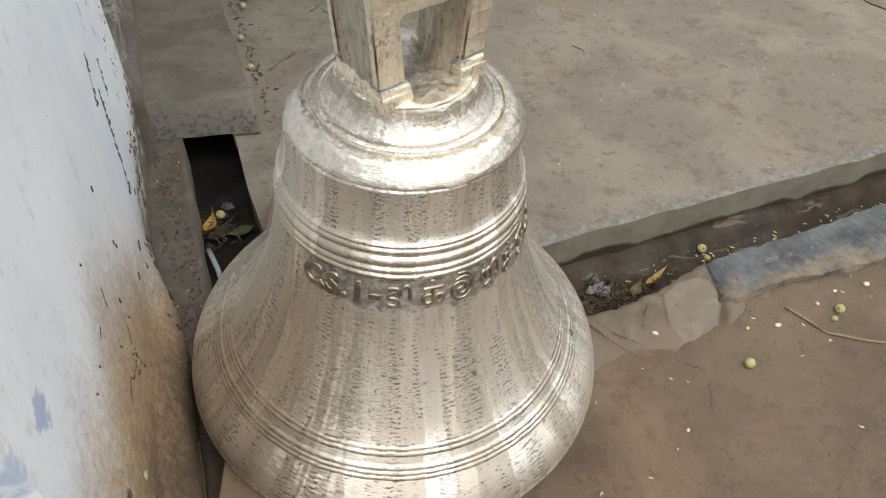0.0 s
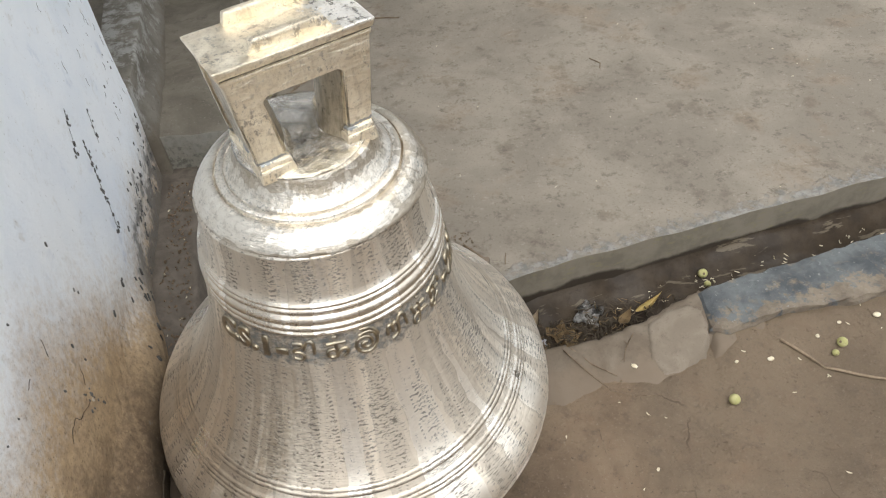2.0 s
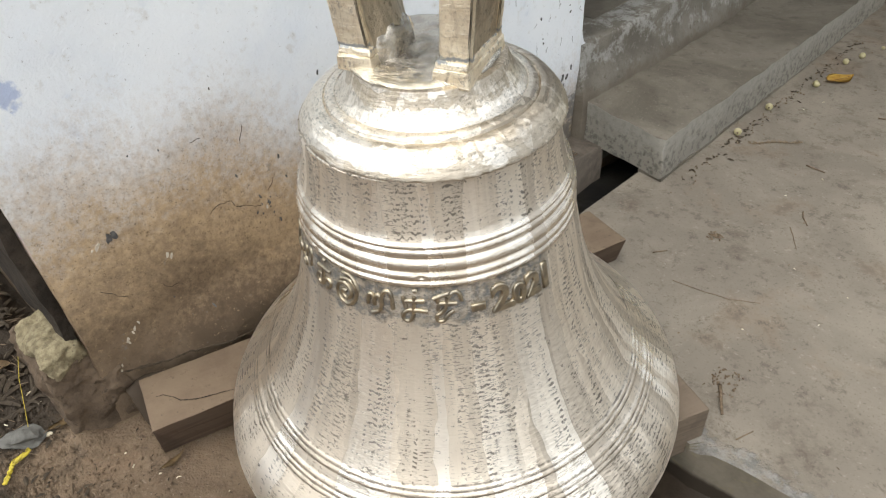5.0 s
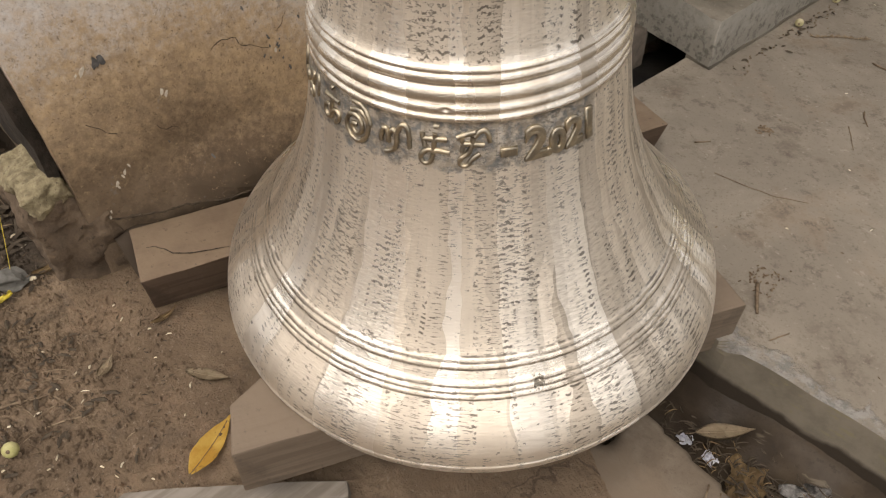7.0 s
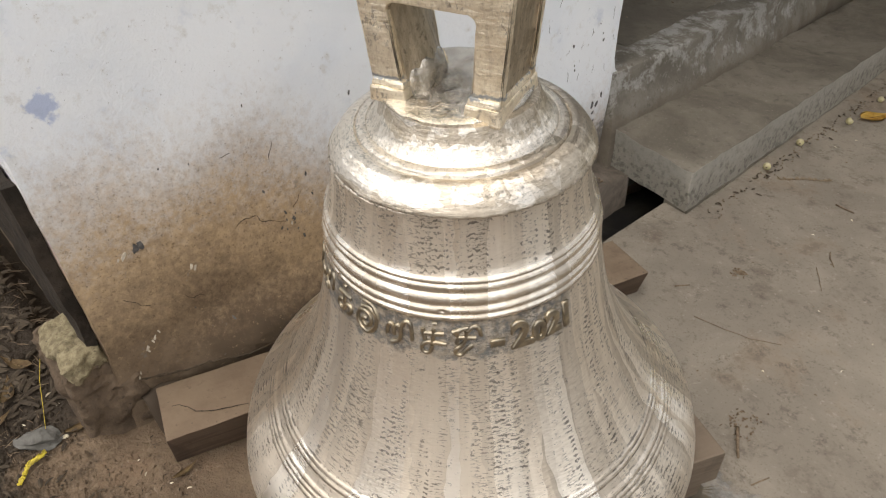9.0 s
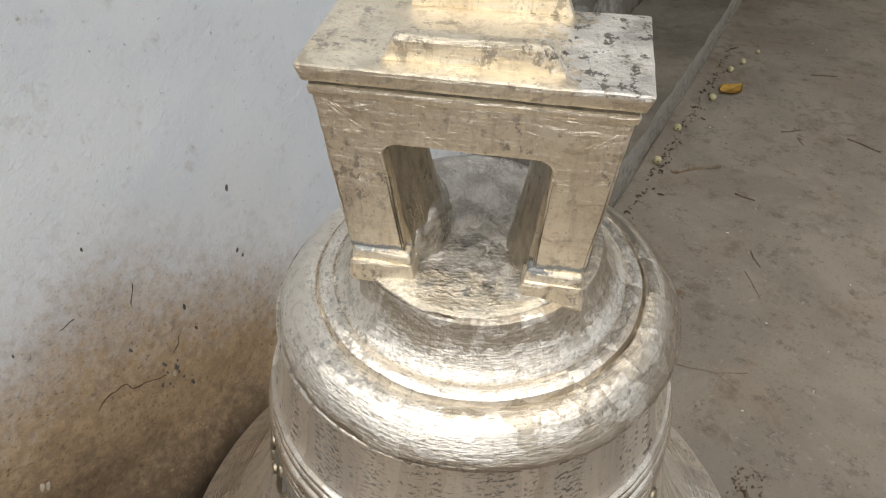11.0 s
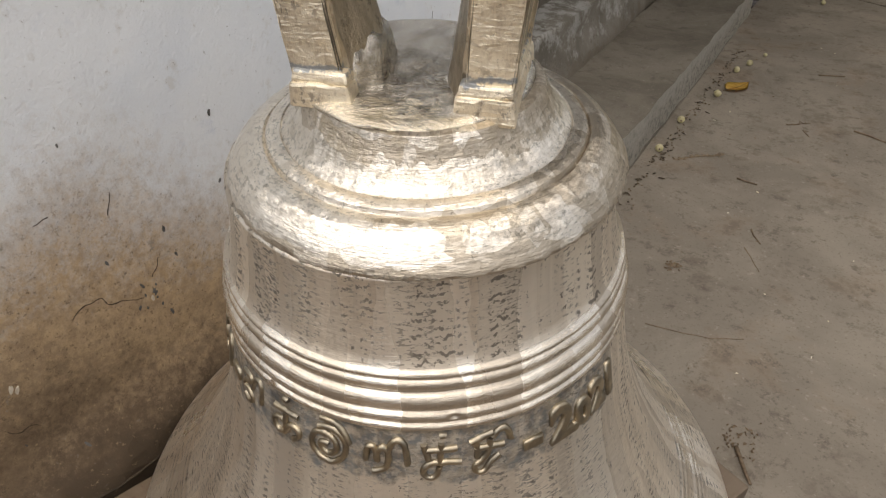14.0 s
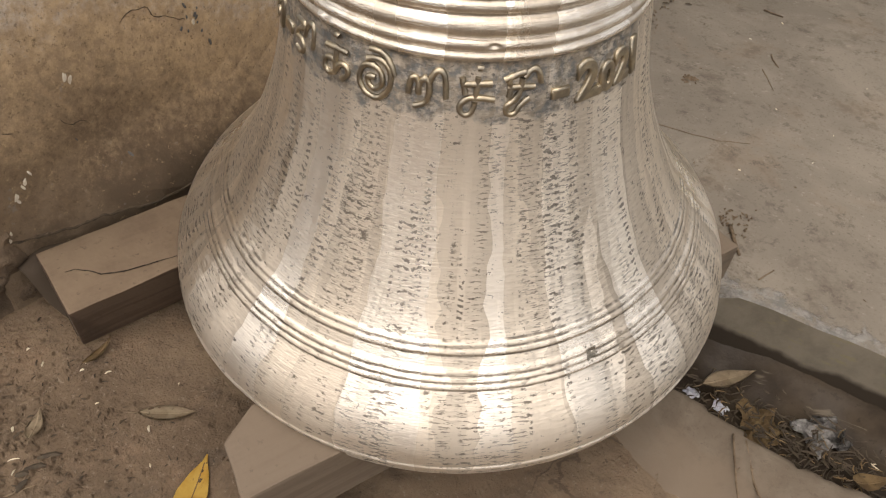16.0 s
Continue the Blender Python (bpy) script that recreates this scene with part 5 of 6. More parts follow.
SCRIPT = (
    (-127.5, ((0.05, 0.80), (0.42, 0.86), (0.50, 0.66), (0.12, 0.58), (0.02, 0.34), (0.40, 0.38), (0.52, 0.12), (0.28, -0.04), (0.04, 0.06)), ((0.52, 0.52), (0.62, 0.90), (0.88, 0.98), (0.98, 0.72), (0.94, 0.34))),
    (-113.5, ((0.48, 1.06),), ((0.10, 0.74), (0.50, 0.78), (0.92, 0.76)), ((0.48, 0.78), (0.50, 0.46), (0.46, 0.08)), ((0.48, 0.44), (0.22, 0.50), (0.02, 0.26), (0.20, 0.02), (0.48, 0.12), (0.62, 0.42), (0.90, 0.46), (0.98, 0.20), (0.74, 0.04))),
    (-100.5, ((0.28, 1.10), (0.62, 1.14), (0.94, 0.92), (1.06, 0.62)), ((0.22, 0.84), (0.60, 0.98), (0.96, 0.74), (0.98, 0.28), (0.66, -0.10), (0.24, -0.06), (-0.02, 0.24), (0.06, 0.62), (0.38, 0.76), (0.70, 0.62), (0.74, 0.30), (0.50, 0.12), (0.26, 0.24), (0.30, 0.48), (0.52, 0.44))),
    (-86.0, ((0.00, 0.30), (0.02, 0.66), (0.18, 0.74), (0.28, 0.54), (0.28, 0.30)), ((0.28, 0.52), (0.40, 0.76), (0.56, 0.66), (0.58, 0.30), (0.44, 0.04), (0.16, -0.02)), ((0.56, 0.60), (0.66, 0.92), (0.88, 0.98), (1.00, 0.72), (1.02, 0.28))),
    (-73.0, ((0.56, 1.06),), ((0.10, 0.84), (0.14, 0.60), (0.20, 0.44)), ((0.10, 0.66), (0.50, 0.70), (0.90, 0.70)), ((0.52, 0.86), (0.52, 0.60), (0.46, 0.34)), ((0.98, 0.30), (0.62, 0.36), (0.26, 0.34), (0.02, 0.10), (0.16, -0.14), (0.42, -0.06), (0.46, 0.22))),
    (-61.0, ((0.00, 0.78), (0.30, 0.90), (0.58, 0.94)), ((0.14, 0.84), (0.18, 0.56), (0.16, 0.34)), ((0.10, 0.58), (0.46, 0.60), (0.84, 0.56)), ((0.50, 0.80), (0.48, 0.50), (0.30, 0.24), (0.06, 0.12), (0.10, -0.12), (0.36, -0.10), (0.44, 0.14), (0.72, 0.28)), ((0.56, 0.82), (0.74, 1.04), (0.98, 0.94), (1.02, 0.64))),
)
for angle, *lines in SCRIPT:
    wrapped(stroke(lines, 0.041), radians(angle), LOW - 0.0035)


# ---------------------------------------------------------------- timber under the bell
def sleeper(plan, top, thick, seed, wood, wane=0.0):
    """A sawn balk from the plan of its top: near right, far right, far left and near left corner."""
    a, b = Vector(plan[0]), Vector(plan[1])
    d = (b - a).normalized()
    turn = Matrix(((d.y, d.x, 0, a.x), (-d.x, d.y, 0, a.y), (0, 0, 1, top), (0, 0, 0, 1)))
    back = turn.inverted()
    flat = [(back @ Vector((x, y, top))).xy for x, y in plan]
    bm = prism([tuple(p) for p in flat], -thick, 0)
    for v in bm.verts:
        if v.co.z < -0.01 and v.co.x > -0.05:
            v.co.x -= wane
    bm = softened(bm, 0.004, 2)
    ob = thing("timber_sleeper", roughen(cut(bm, 0.07), 0.003, 14, seed), wood, "dusty brown timber balk carrying the bell" if wood is WOOD else "weathered grey-brown timber balk carrying the bell", "sleeper", "sleepers under the bell")
    ob.matrix_world = turn
    return ob


def drying_split(ob, points, top):
    """A dark drying crack along a balk, as a thin uneven sliver in its upper face."""
    back = ob.matrix_world.inverted()
    fine = []
    for (x0, y0), (x1, y1) in zip(points, points[1:]):
        for k in range(5):
            t = k / 5
            x, y = x0 + (x1 - x0) * t, y0 + (y1 - y0) * t
            fine.append(back @ Vector((x + 0.004 * noise.noise((x * 40, y * 40, 1)), y + 0.004 * noise.noise((x * 40, y * 40, 7)), top + 0.0016)))
    n = len(fine)
    part("split", tube(fine, [0.0004 + 0.0009 * abs(math.sin(math.pi * i / n)) * (0.6 + 0.4 * math.sin(i * 2.3)) for i in range(n)], 5), EARTH, ob, "dark drying crack")


back_balk = sleeper(((-0.335, -0.455), (-0.016, 0.644), (-0.160, 0.686), (-0.479, -0.413)), 0.222, 0.108, 1, WOOD, 0.036)
drying_split(back_balk, ((-0.408, -0.409), (-0.402, -0.397), (-0.388, -0.388), (-0.365, -0.382), (-0.345, -0.357), (-0.323, -0.316), (-0.298, -0.270)), 0.222)
sleeper(((0.055, -0.502), (0.388, 0.302), (0.272, 0.352), (-0.030, -0.405), (-0.018, -0.462)), 0.216, 0.112, 5, OLDWOOD)


# ---------------------------------------------------------------- litter
def surface(x, y):
    """Height of what lies open at a place."""
    if y > 0.29 and x > -0.19:
        return slab_top(x, y)
    return soil_height(x, y)


def fruit_mesh(material):
    bm = bmesh.new()
    bmesh.ops.create_uvsphere(bm, u_segments=16, v_segments=10, radius=0.0125)
    for v in bm.verts:
        v.co.z *= 0.94
        v.co += v.co.normalized() * 0.0006 * noise.noise(v.co * 300)
        if v.co.z > 0.0105:
            v.co.z -= 0.0016
    return mesh_of("fruit", bm, material, True)


RIPE, UNRIPE = fruit_mesh(FRUIT), fruit_mesh(GREENFRUIT)


CALYX = bmesh.new()
bmesh.ops.create_cone(CALYX, cap_ends=True, segments=8, radius1=0.0034, radius2=0.0016, depth=0.0022)
CALYX = mesh_of("calyx", CALYX, TWIG)


def fruit(x, y, z=None, size=1.0, green=False, where="on the concrete"):
    ob = tagged(new("fruit", UNRIPE if green else RIPE), ("small round green-yellow fruit fallen " if green else "small round pale yellow fruit fallen ") + where, "fruit", "fallen fruits")
    z = surface(x, y) if z is None else z
    ob.matrix_world = Matrix.Translation((x, y, z + 0.0112 * size)) @ Euler((x * 40, y * 37, 0.3)).to_matrix().to_4x4() @ Matrix.Scale(size, 4)
    top = new("calyx", CALYX)
    top.parent = ob
    top.matrix_local = Matrix.Translation((0, 0, 0.0108))
    tagged(top, "dark dried calyx")
    return ob


for x, y, s in ((-0.116, 1.462, 1.0), (-0.118, 1.695, 1.0), (-0.070, 1.972, 1.05), (-0.066, 2.240, 0.95), (-0.040, 2.335, 0.95), (-0.008, 2.470, 0.6), (0.083, 3.330, 0.9)):
    fruit(x, y, None, s, False, "beside the step")
fruit(0.852, -0.171, None, 1.1, True, "on the soil")
fruit(1.181, -0.112, None, 1.05, True, "on the soil")
fruit(1.155, -0.128, None, 0.7, True, "on the soil")
fruit(1.003, 0.240, -0.010, 1.1, True, "in the channel")
fruit(1.000, 0.205, -0.015, 0.8, True, "in the channel")
fruit(-0.325, 0.792, 0.045, 1.15, True, "in the drain")
fruit(-0.250, -0.745, None, 1.05, True, "on the soil")


def leaf_mesh(length, width, curl, fold, material, seed):
    """A leaf blade with a midrib fold, a curl along its length and a short stalk."""
    bm = bmesh.new()
    rows = []
    for i in range(13):
        t = i / 12
        w = width / 2 * max(0.04, math.sin(math.pi * min(1, t * 0.97 + 0.03) ** 0.8) ** 1.15) * (1 + 0.12 * noise.noise((t * 6, seed, 0)))
        z = curl * length * (t - 0.5) ** 2 * 2
        row = []
        for k in range(-3, 4):
            u = k / 3
            row.append(bm.verts.new((u * w, (t - 0.5) * length, z + abs(u) * w * fold + 0.002 * noise.noise((u * 3, t * 5, seed)))))
        rows.append(row)
    for a, b in zip(rows, rows[1:]):
        for k in range(6):
            bm.faces.new((a[k], a[k + 1], b[k + 1], b[k]))
    bmesh.ops.solidify(bm, geom=bm.faces[:], thickness=0.0007)
    return mesh_of("leaf", bm, material, True)


def leaf(x, y, turn, length, width, material, label, curl=0.25, fold=0.25, z=None, tip=0.0, roll=0.0, seed=1):
    ob = tagged(new("leaf", leaf_mesh(length, width, curl, fold, material, seed)), label, "leaf", "fallen leaves")
    z = surface(x, y) if z is None else z
    ob.matrix_world = pose(x, y, z + 0.004, tip, roll, turn)
    rise = curl * length
    part("stalk", tube([(0, -0.49 * length, rise * 0.5), (0.002, -0.58 * length, rise * 0.55), (0.001, -0.68 * length, rise * 0.5)], 0.0009, 5), TWIG, ob, "thin brown stalk", True)
    part("midrib", tube([(0, (t / 8 - 0.48) * length, curl * length * (t / 8 - 0.48) ** 2 * 2 + 0.0008) for t in range(8)], 0.0008, 4), BROWNLEAF if material is YELLOWLEAF else material, ob, "", True)
    return ob


leaf(-0.076, -0.497, 28, 0.118, 0.046, YELLOWLEAF, "yellow fallen leaf with brown spots on the soil", 0.12, 0.35, seed=2)
leaf(-0.190, -0.437, -52, 0.085, 0.026, PALELEAF, "pale curled dry leaf on the soil", 0.14, 0.2, seed=3)
leaf(-0.026, 2.085, -25, 0.120, 0.078, YELLOWLEAF, "orange-yellow fallen leaf beside the step", 0.10, 0.16, seed=4)
leaf(-0.535, -0.560, 8, 0.055, 0.020, BROWNLEAF, "small grey-brown dry leaf by the plinth", 0.4, 0.4, seed=5)
leaf(-0.307, -0.566, 40, 0.050, 0.022, PALELEAF, "pale shrivelled leaf on the soil", 0.3, 0.3, seed=6)
leaf(-0.335, -0.440, 10, 0.060, 0.014, BROWNLEAF, "narrow dry leaf beside the timber", 0.4, 0.5, seed=16)
leaf(-0.358, 0.752, -20, 0.085, 0.038, YELLOWLEAF, "yellow leaf lying in the drain", 0.4, 0.4, 0.055, seed=7)
leaf(-0.395, 0.722, 60, 0.060, 0.030, BROWNLEAF, "brown leaf lying in the drain", 0.5, 0.5, 0.055, seed=8)
leaf(-0.280, 0.700, 100, 0.075, 0.045, plain("green_leaf", (0.10, 0.14, 0.06), (0.15, 0.17, 0.08), 30, 0.6), "dull green leaf in the drain", 0.2, 0.2, 0.050, seed=9)
leaf(0.472, 0.205, -38, 0.110, 0.034, PALELEAF, "large tan dry leaf in the channel", 0.08, 0.15, 0.012, seed=10)
leaf(0.800, 0.175, -66, 0.110, 0.022, plain("straw_leaf", (0.50, 0.38, 0.14), (0.38, 0.27, 0.10), 40, 0.7), "straw-coloured strip of leaf in the channel", 0.3, 0.5, 0.004, seed=11)
leaf(0.720, 0.150, -50, 0.070, 0.030, BROWNLEAF, "brown leaf in the channel's litter", 0.5, 0.4, 0.004, seed=12)
for i, (x, y, a) in enumerate(((-0.700, -0.640, 70), (-0.640, -0.690, 10), (-0.760, -0.600, 120), (-0.590, -0.760, 50), (-0.830, -0.660, 20), (-0.700, -0.780, 95))):
    leaf(x, y, a, 0.085, 0.028, BROWNLEAF, "dry brown leaf in the dark litter", 0.4, 0.4, seed=20 + i)


def twig(points, thick, label, material=TWIG, z=None, bits=0, seed=0):
    """A thin stick over plan points, with short side shoots."""
    pts = []
    for (x0, y0), (x1, y1) in zip(points, points[1:]):
        for i in range(4):
            t = i / 4
            x, y = x0 + (x1 - x0) * t, y0 + (y1 - y0) * t
            pts.append((x + 0.002 * noise.noise((x * 60, y * 60, seed)), y + 0.002 * noise.noise((x * 60, y * 60, seed + 3)), (surface(x, y) if z is None else z) + thick * 0.9))
    x, y = points[-1]
    pts.append((x, y, (surface(x, y) if z is None else z) + thick * 0.9))
    bm = tube(pts, [thick * (1 - 0.4 * i / len(pts)) for i in range(len(pts))], 5)
    rnd = random.Random(seed + 7)
    for _ in range(bits):
        p = Vector(rnd.choice(pts))
        a = rnd.uniform(0, math.tau)
        e = p + Vector((math.cos(a), math.sin(a), 0.15)) * rnd.uniform(0.006, 0.016)
        b = tube([p, (p + e) / 2 + Vector((0, 0, 0.001)), e], min(thick * 0.55, 0.0011), 4)
        me = bpy.data.meshes.new("shoot")
        b.to_mesh(me)
        b.free()
        bm.from_mesh(me)
        bpy.data.meshes.remove(me)
    return thing("twig", bm, material, label, "twig", "fallen twigs", smooth=True)


ON_SLAB = "thin dark dry twig on the concrete"
for k, (pts, thick, bits) in enumerate((
        (((-0.054, 1.436), (0.0, 1.492), (0.059, 1.536)), 0.0011, 90), (((0.128, 1.412), (0.185, 1.405)), 0.0020, 0), (((0.221, 1.165), (0.232, 1.14), (0.256, 1.110)), 0.0016, 1),
        (((0.225, 1.075), (0.248, 1.04), (0.277, 0.991)), 0.0010, 0), (((0.11, 0.673), (0.18, 0.685), (0.24, 0.700), (0.300, 0.734)), 0.0009, 0), (((0.012, 0.738), (0.036, 0.770)), 0.0014, 0),
        (((1.081, 1.257), (1.105, 1.21), (1.088, 1.178)), 0.0016, 0), (((0.185, 1.855), (0.215, 1.880), (0.240, 1.905)), 0.0016, 6), (((0.235, 1.845), (0.260, 1.80)), 0.0012, 3),
        (((0.376, 1.917), (0.420, 1.905), (0.476, 1.880)), 0.0024, 0), (((0.205, 2.365), (0.290, 2.400)), 0.0020, 0), (((0.658, 2.496), (0.735, 2.55), (0.807, 2.579)), 0.0022, 0),
        (((0.80, 2.08), (0.87, 2.06)), 0.0020, 0), (((1.43, 1.80), (1.49, 1.775)), 0.0016, 0), (((0.352, 0.440), (0.392, 0.372)), 0.0030, 2), (((0.44, 0.335), (0.455, 0.375)), 0.0012, 0))):
    twig(pts, thick * 1.35, ON_SLAB if k else "withered flower sprig with fine pale shoots on the concrete", PALETWIG if k == 0 else TWIG, None, bits, k)
twig(((1.037, -0.064), (1.112, -0.150), (1.235, -0.228), (1.42, -0.27)), 0.0045, "pale bent stick lying on the soil", PALETWIG, None, 2, 31)
twig(((0.533, 0.085), (0.565, 0.02), (0.610, -0.032)), 0.0022, "dark root twig on the channel's lip", TWIG, 0.034, 1, 32)
twig(((0.70, 0.07), (0.660, 0.03), (0.640, -0.005)), 0.0014, "thin twig on the channel's lip", TWIG, 0.046, 2, 33)
twig(((0.514, -0.144), (0.502, -0.21)), 0.0012, "thin dark twig on the soil", TWIG, None, 0, 34)
twig(((-0.336, -0.740), (-0.316, -0.660), (-0.267, -0.640)), 0.0030, "bent brown twig on the soil", TWIG, None, 2, 35)
twig(((-0.262, -0.690), (-0.250, -0.640), (-0.262, -0.610)), 0.0016, "short pale twig on the soil", PALETWIG, None, 0, 36)
twig(((0.512, 0.079), (0.542, -0.001), (0.575, -0.069), (0.619, -0.101), (0.686, -0.12)), 0.0018, "long curved root twig across the channel's lip", TWIG, 0.040, 2, 37)


def scrap(name, x, y, z, size, material, label, category, seed):
    """A crumpled sheet."""
    bm = bmesh.new()
    n = 14
    grid = [[bm.verts.new(((i / n - 0.5) * size, (j / n - 0.5) * size * 0.8, 0)) for i in range(n + 1)] for j in range(n + 1)]
    for a, b in zip(grid, grid[1:]):
        for i in range(n):
            bm.faces.new((a[i], a[i + 1], b[i + 1], b[i]))
    for v in bm.verts:
        q = v.co / size * 3.2
        v.co += noise.noise_vector(q + Vector((seed, 0, 0))) * size * 0.30
        v.co.z = abs(v.co.z) + size * 0.30 * abs(noise.noise(q * 1.3 + Vector((0, seed, 0))))
    low = min(v.co.z for v in bm.verts)
    for v in bm.verts:
        v.co.z -= low
    bmesh.ops.solidify(bm, geom=bm.faces[:], thickness=0.0008)
    ob = thing(name, bm, material, label, category)
    ob.matrix_world = pose(x, y, z, 0, 0, seed * 57)
    return ob


scrap("plastic_bag", 0.640, 0.205, -0.010, 0.080, PLASTIC, "crumpled grey plastic bag in the channel", "bag", 1)
scrap("plastic_bag", 0.548, 0.160, -0.014, 0.075, BROWNLEAF, "crumpled muddy sheet in the channel", "bag", 2)
scrap("paper_scrap", 0.480, 0.150, -0.004, 0.026, PAPER, "torn white scrap of paper in the channel", "paper", 3)
scrap("paper_scrap", 0.432, 0.150, -0.002, 0.024, PAPER, "small white scrap at the channel's edge", "paper", 4)
scrap("paper_scrap", -0.300, 0.840, 0.042, 0.035, plain("blue_grey_scrap", (0.20, 0.22, 0.27), (0.13, 0.14, 0.17), 30, 0.6), "dark blue-grey scrap in the drain", "paper", 5)
bm = tube([(-0.378, 0.665, 0.05), (-0.370, 0.62, 0.056), (-0.362, 0.575, 0.052), (-0.357, 0.52, 0.048)], 0.0075, 8)
for v in bm.verts:
    v.co.z = 0.046 + (v.co.z - 0.046) * 0.4
thing("plastic_strip", bm, plain("dull_plastic", (0.36, 0.37, 0.41), (0.24, 0.25, 0.28), 30, 0.5), "dull white plastic strip in the drain", "strip", smooth=True)


def scatter(name, count, where, length, thick, material, label, seed, lift=0.0, flat=False):
    """Many small bits in one mesh."""
    rnd = random.Random(seed)
    verts, faces = [], []
    for _ in range(count):
        x, y, z = where(rnd)
        a, l, w = rnd.uniform(0, math.tau), length * rnd.uniform(0.4, 1.3), thick * rnd.uniform(0.6, 1.3)
        d, s = Vector((math.cos(a), math.sin(a), rnd.uniform(-0.2, 0.35) if lift else 0)), Vector((-math.sin(a), math.cos(a), 0))
        k = len(verts)
        c = Vector((x, y, z + w * 0.35))
        hgt = w * (0.3 if flat else 0.8)
        for e, tap in ((-0.5, 0.5), (-0.15, 1.0), (0.2, 0.95), (0.5, 0.35)):
            p = c + d * (e * l) + s * (0.15 * l * math.sin(e * 3 + a))
            verts += [p - s * w * tap * 0.5, p + Vector((0, 0, hgt * tap)), p + s * w * tap * 0.5, p - Vector((0, 0, hgt * tap * 0.4))]
        for r in range(3):
            for j in range(4):
                faces.append((k + r * 4 + j, k + r * 4 + (j + 1) % 4, k + r * 4 + 4 + (j + 1) % 4, k + r * 4 + 4 + j))
        faces += [(k + 3, k + 2, k + 1, k), (k + 12, k + 13, k + 14, k + 15)]
    me = bpy.data.meshes.new(name)
    me.from_pydata([tuple(v) for v in verts], [], faces)
    me.materials.append(material)
    return tagged(new(name, me), label, "litter", kind="stuff")


def on_soil(rnd):
    while True:
        x, y = rnd.uniform(-0.7, 1.6), rnd.uniform(-1.0, 0.0)
        if math.hypot(x, y) > 0.40:
            return x, y, soil_height(x, y)


def near_left(rnd):
    while True:
        x, y = rnd.gauss(-0.36, 0.2), rnd.gauss(-0.62, 0.13)
        if math.hypot(x, y) > 0.44 and not (-0.63 < x < -0.48 and y > -0.57) and y < -0.44:
            return x, y, soil_height(x, y)


def in_crumbs(rnd):
    while True:
        x, y = rnd.gauss(-0.45, 0.17), rnd.gauss(-0.73, 0.10)
        if y < -0.57:
            return x, y, soil_height(x, y)


def in_dark(rnd):
    x, y = rnd.uniform(-1.45, -0.60), rnd.uniform(-0.99, -0.50)
    return x, y, soil_height(x, y)


def in_channel(rnd):
    x, y = rnd.gauss(0.62, 0.14), rnd.gauss(0.16, 0.035)
    return x, min(max(y, 0.095), 0.27), -0.018 + rnd.uniform(0, 0.03)


def along_channel(rnd):
    return rnd.uniform(0.7, 2.2), rnd.uniform(0.18, 0.27), -0.012 + rnd.uniform(0, 0.012)


def on_apron(rnd):
    x, y = rnd.uniform(-0.1, 2.2), rnd.uniform(0.33, 3.2)
    return x, y, slab_top(x, y)


def by_step(rnd):
    y = rnd.uniform(1.1, 2.5)
    x = -0.118 + abs(rnd.gauss(0, 0.022))
    return x, y, slab_top(x, y)


def on_margin(rnd):
    x, y = rnd.uniform(-0.475, -0.400), rnd.uniform(0.0, 1.0)
    return x, y, margin_top(x, y)


def in_drain(rnd):
    return rnd.gauss(-0.345, 0.03), rnd.gauss(0.73, 0.035), 0.05 + rnd.uniform(0, 0.012)


scatter("husk_litter", 90, on_soil, 0.010, 0.0030, PETAL, "pale husks and petals strewn over the soil", 1)
scatter("twig_litter", 420, on_soil, 0.016, 0.0014, TWIG, "tiny dark twigs strewn over the soil", 2)
scatter("husk_litter", 34, near_left, 0.012, 0.0032, PETAL, "pale husks on the soil by the wall", 3)
scatter("soil_clods", 90, in_crumbs, 0.012, 0.010, SOIL, "clods of dry soil by the wall", 34)
scatter("soil_crumbs", 900, in_crumbs, 0.008, 0.0070, SOIL, "loose crumbs of soil by the wall", 4)
scatter("soil_crumbs", 900, near_left, 0.006, 0.0045, SOIL, "fine crumbs of soil before the wall", 51)
scatter("speck_litter", 260, near_left, 0.009, 0.0022, DARKLEAF, "dark specks of litter before the wall", 52)
scatter("soil_crumbs", 900, on_soil, 0.005, 0.0035, SOIL, "loose crumbs of trodden soil", 5)
scatter("twig_litter", 120, in_crumbs, 0.05, 0.0022, TWIG, "thin twigs on the soil by the wall", 35, 1)
scatter("leaf_litter", 800, in_dark, 0.040, 0.012, DARKLEAF, "dark dry leaf litter beside the house corner", 6, 1, True)
scatter("root_litter", 420, in_dark, 0.060, 0.0020, TWIG, "dark roots and twigs beside the house corner", 7, 1)
scatter("leaf_litter", 190, in_crumbs, 0.026, 0.008, DARKLEAF, "scraps of dry leaf on the soil", 8, 0, True)
scatter("root_litter", 90, in_crumbs, 0.045, 0.0018, PALETWIG, "pale rootlets on the soil by the wall", 58, 1)
scatter("channel_litter", 480, in_channel, 0.024, 0.0034, DARKLEAF, "tangled dark litter in the channel", 9, 1)
scatter("channel_straw", 70, in_channel, 0.022, 0.0020, BROWNLEAF, "brown straw in the channel", 10, 1)
scatter("husk_litter", 130, along_channel, 0.012, 0.0028, PETAL, "pale husks on the channel's mud", 11)
scatter("speck_litter", 260, on_apron, 0.006, 0.0024, TWIG, "dark specks on the concrete", 12)
scatter("husk_litter", 50, on_apron, 0.008, 0.0026, PETAL, "pale specks on the concrete", 13)
scatter("leaf_litter", 70, by_step, 0.016, 0.007, DARKLEAF, "scraps of dry leaf along the step", 24, 0, True)
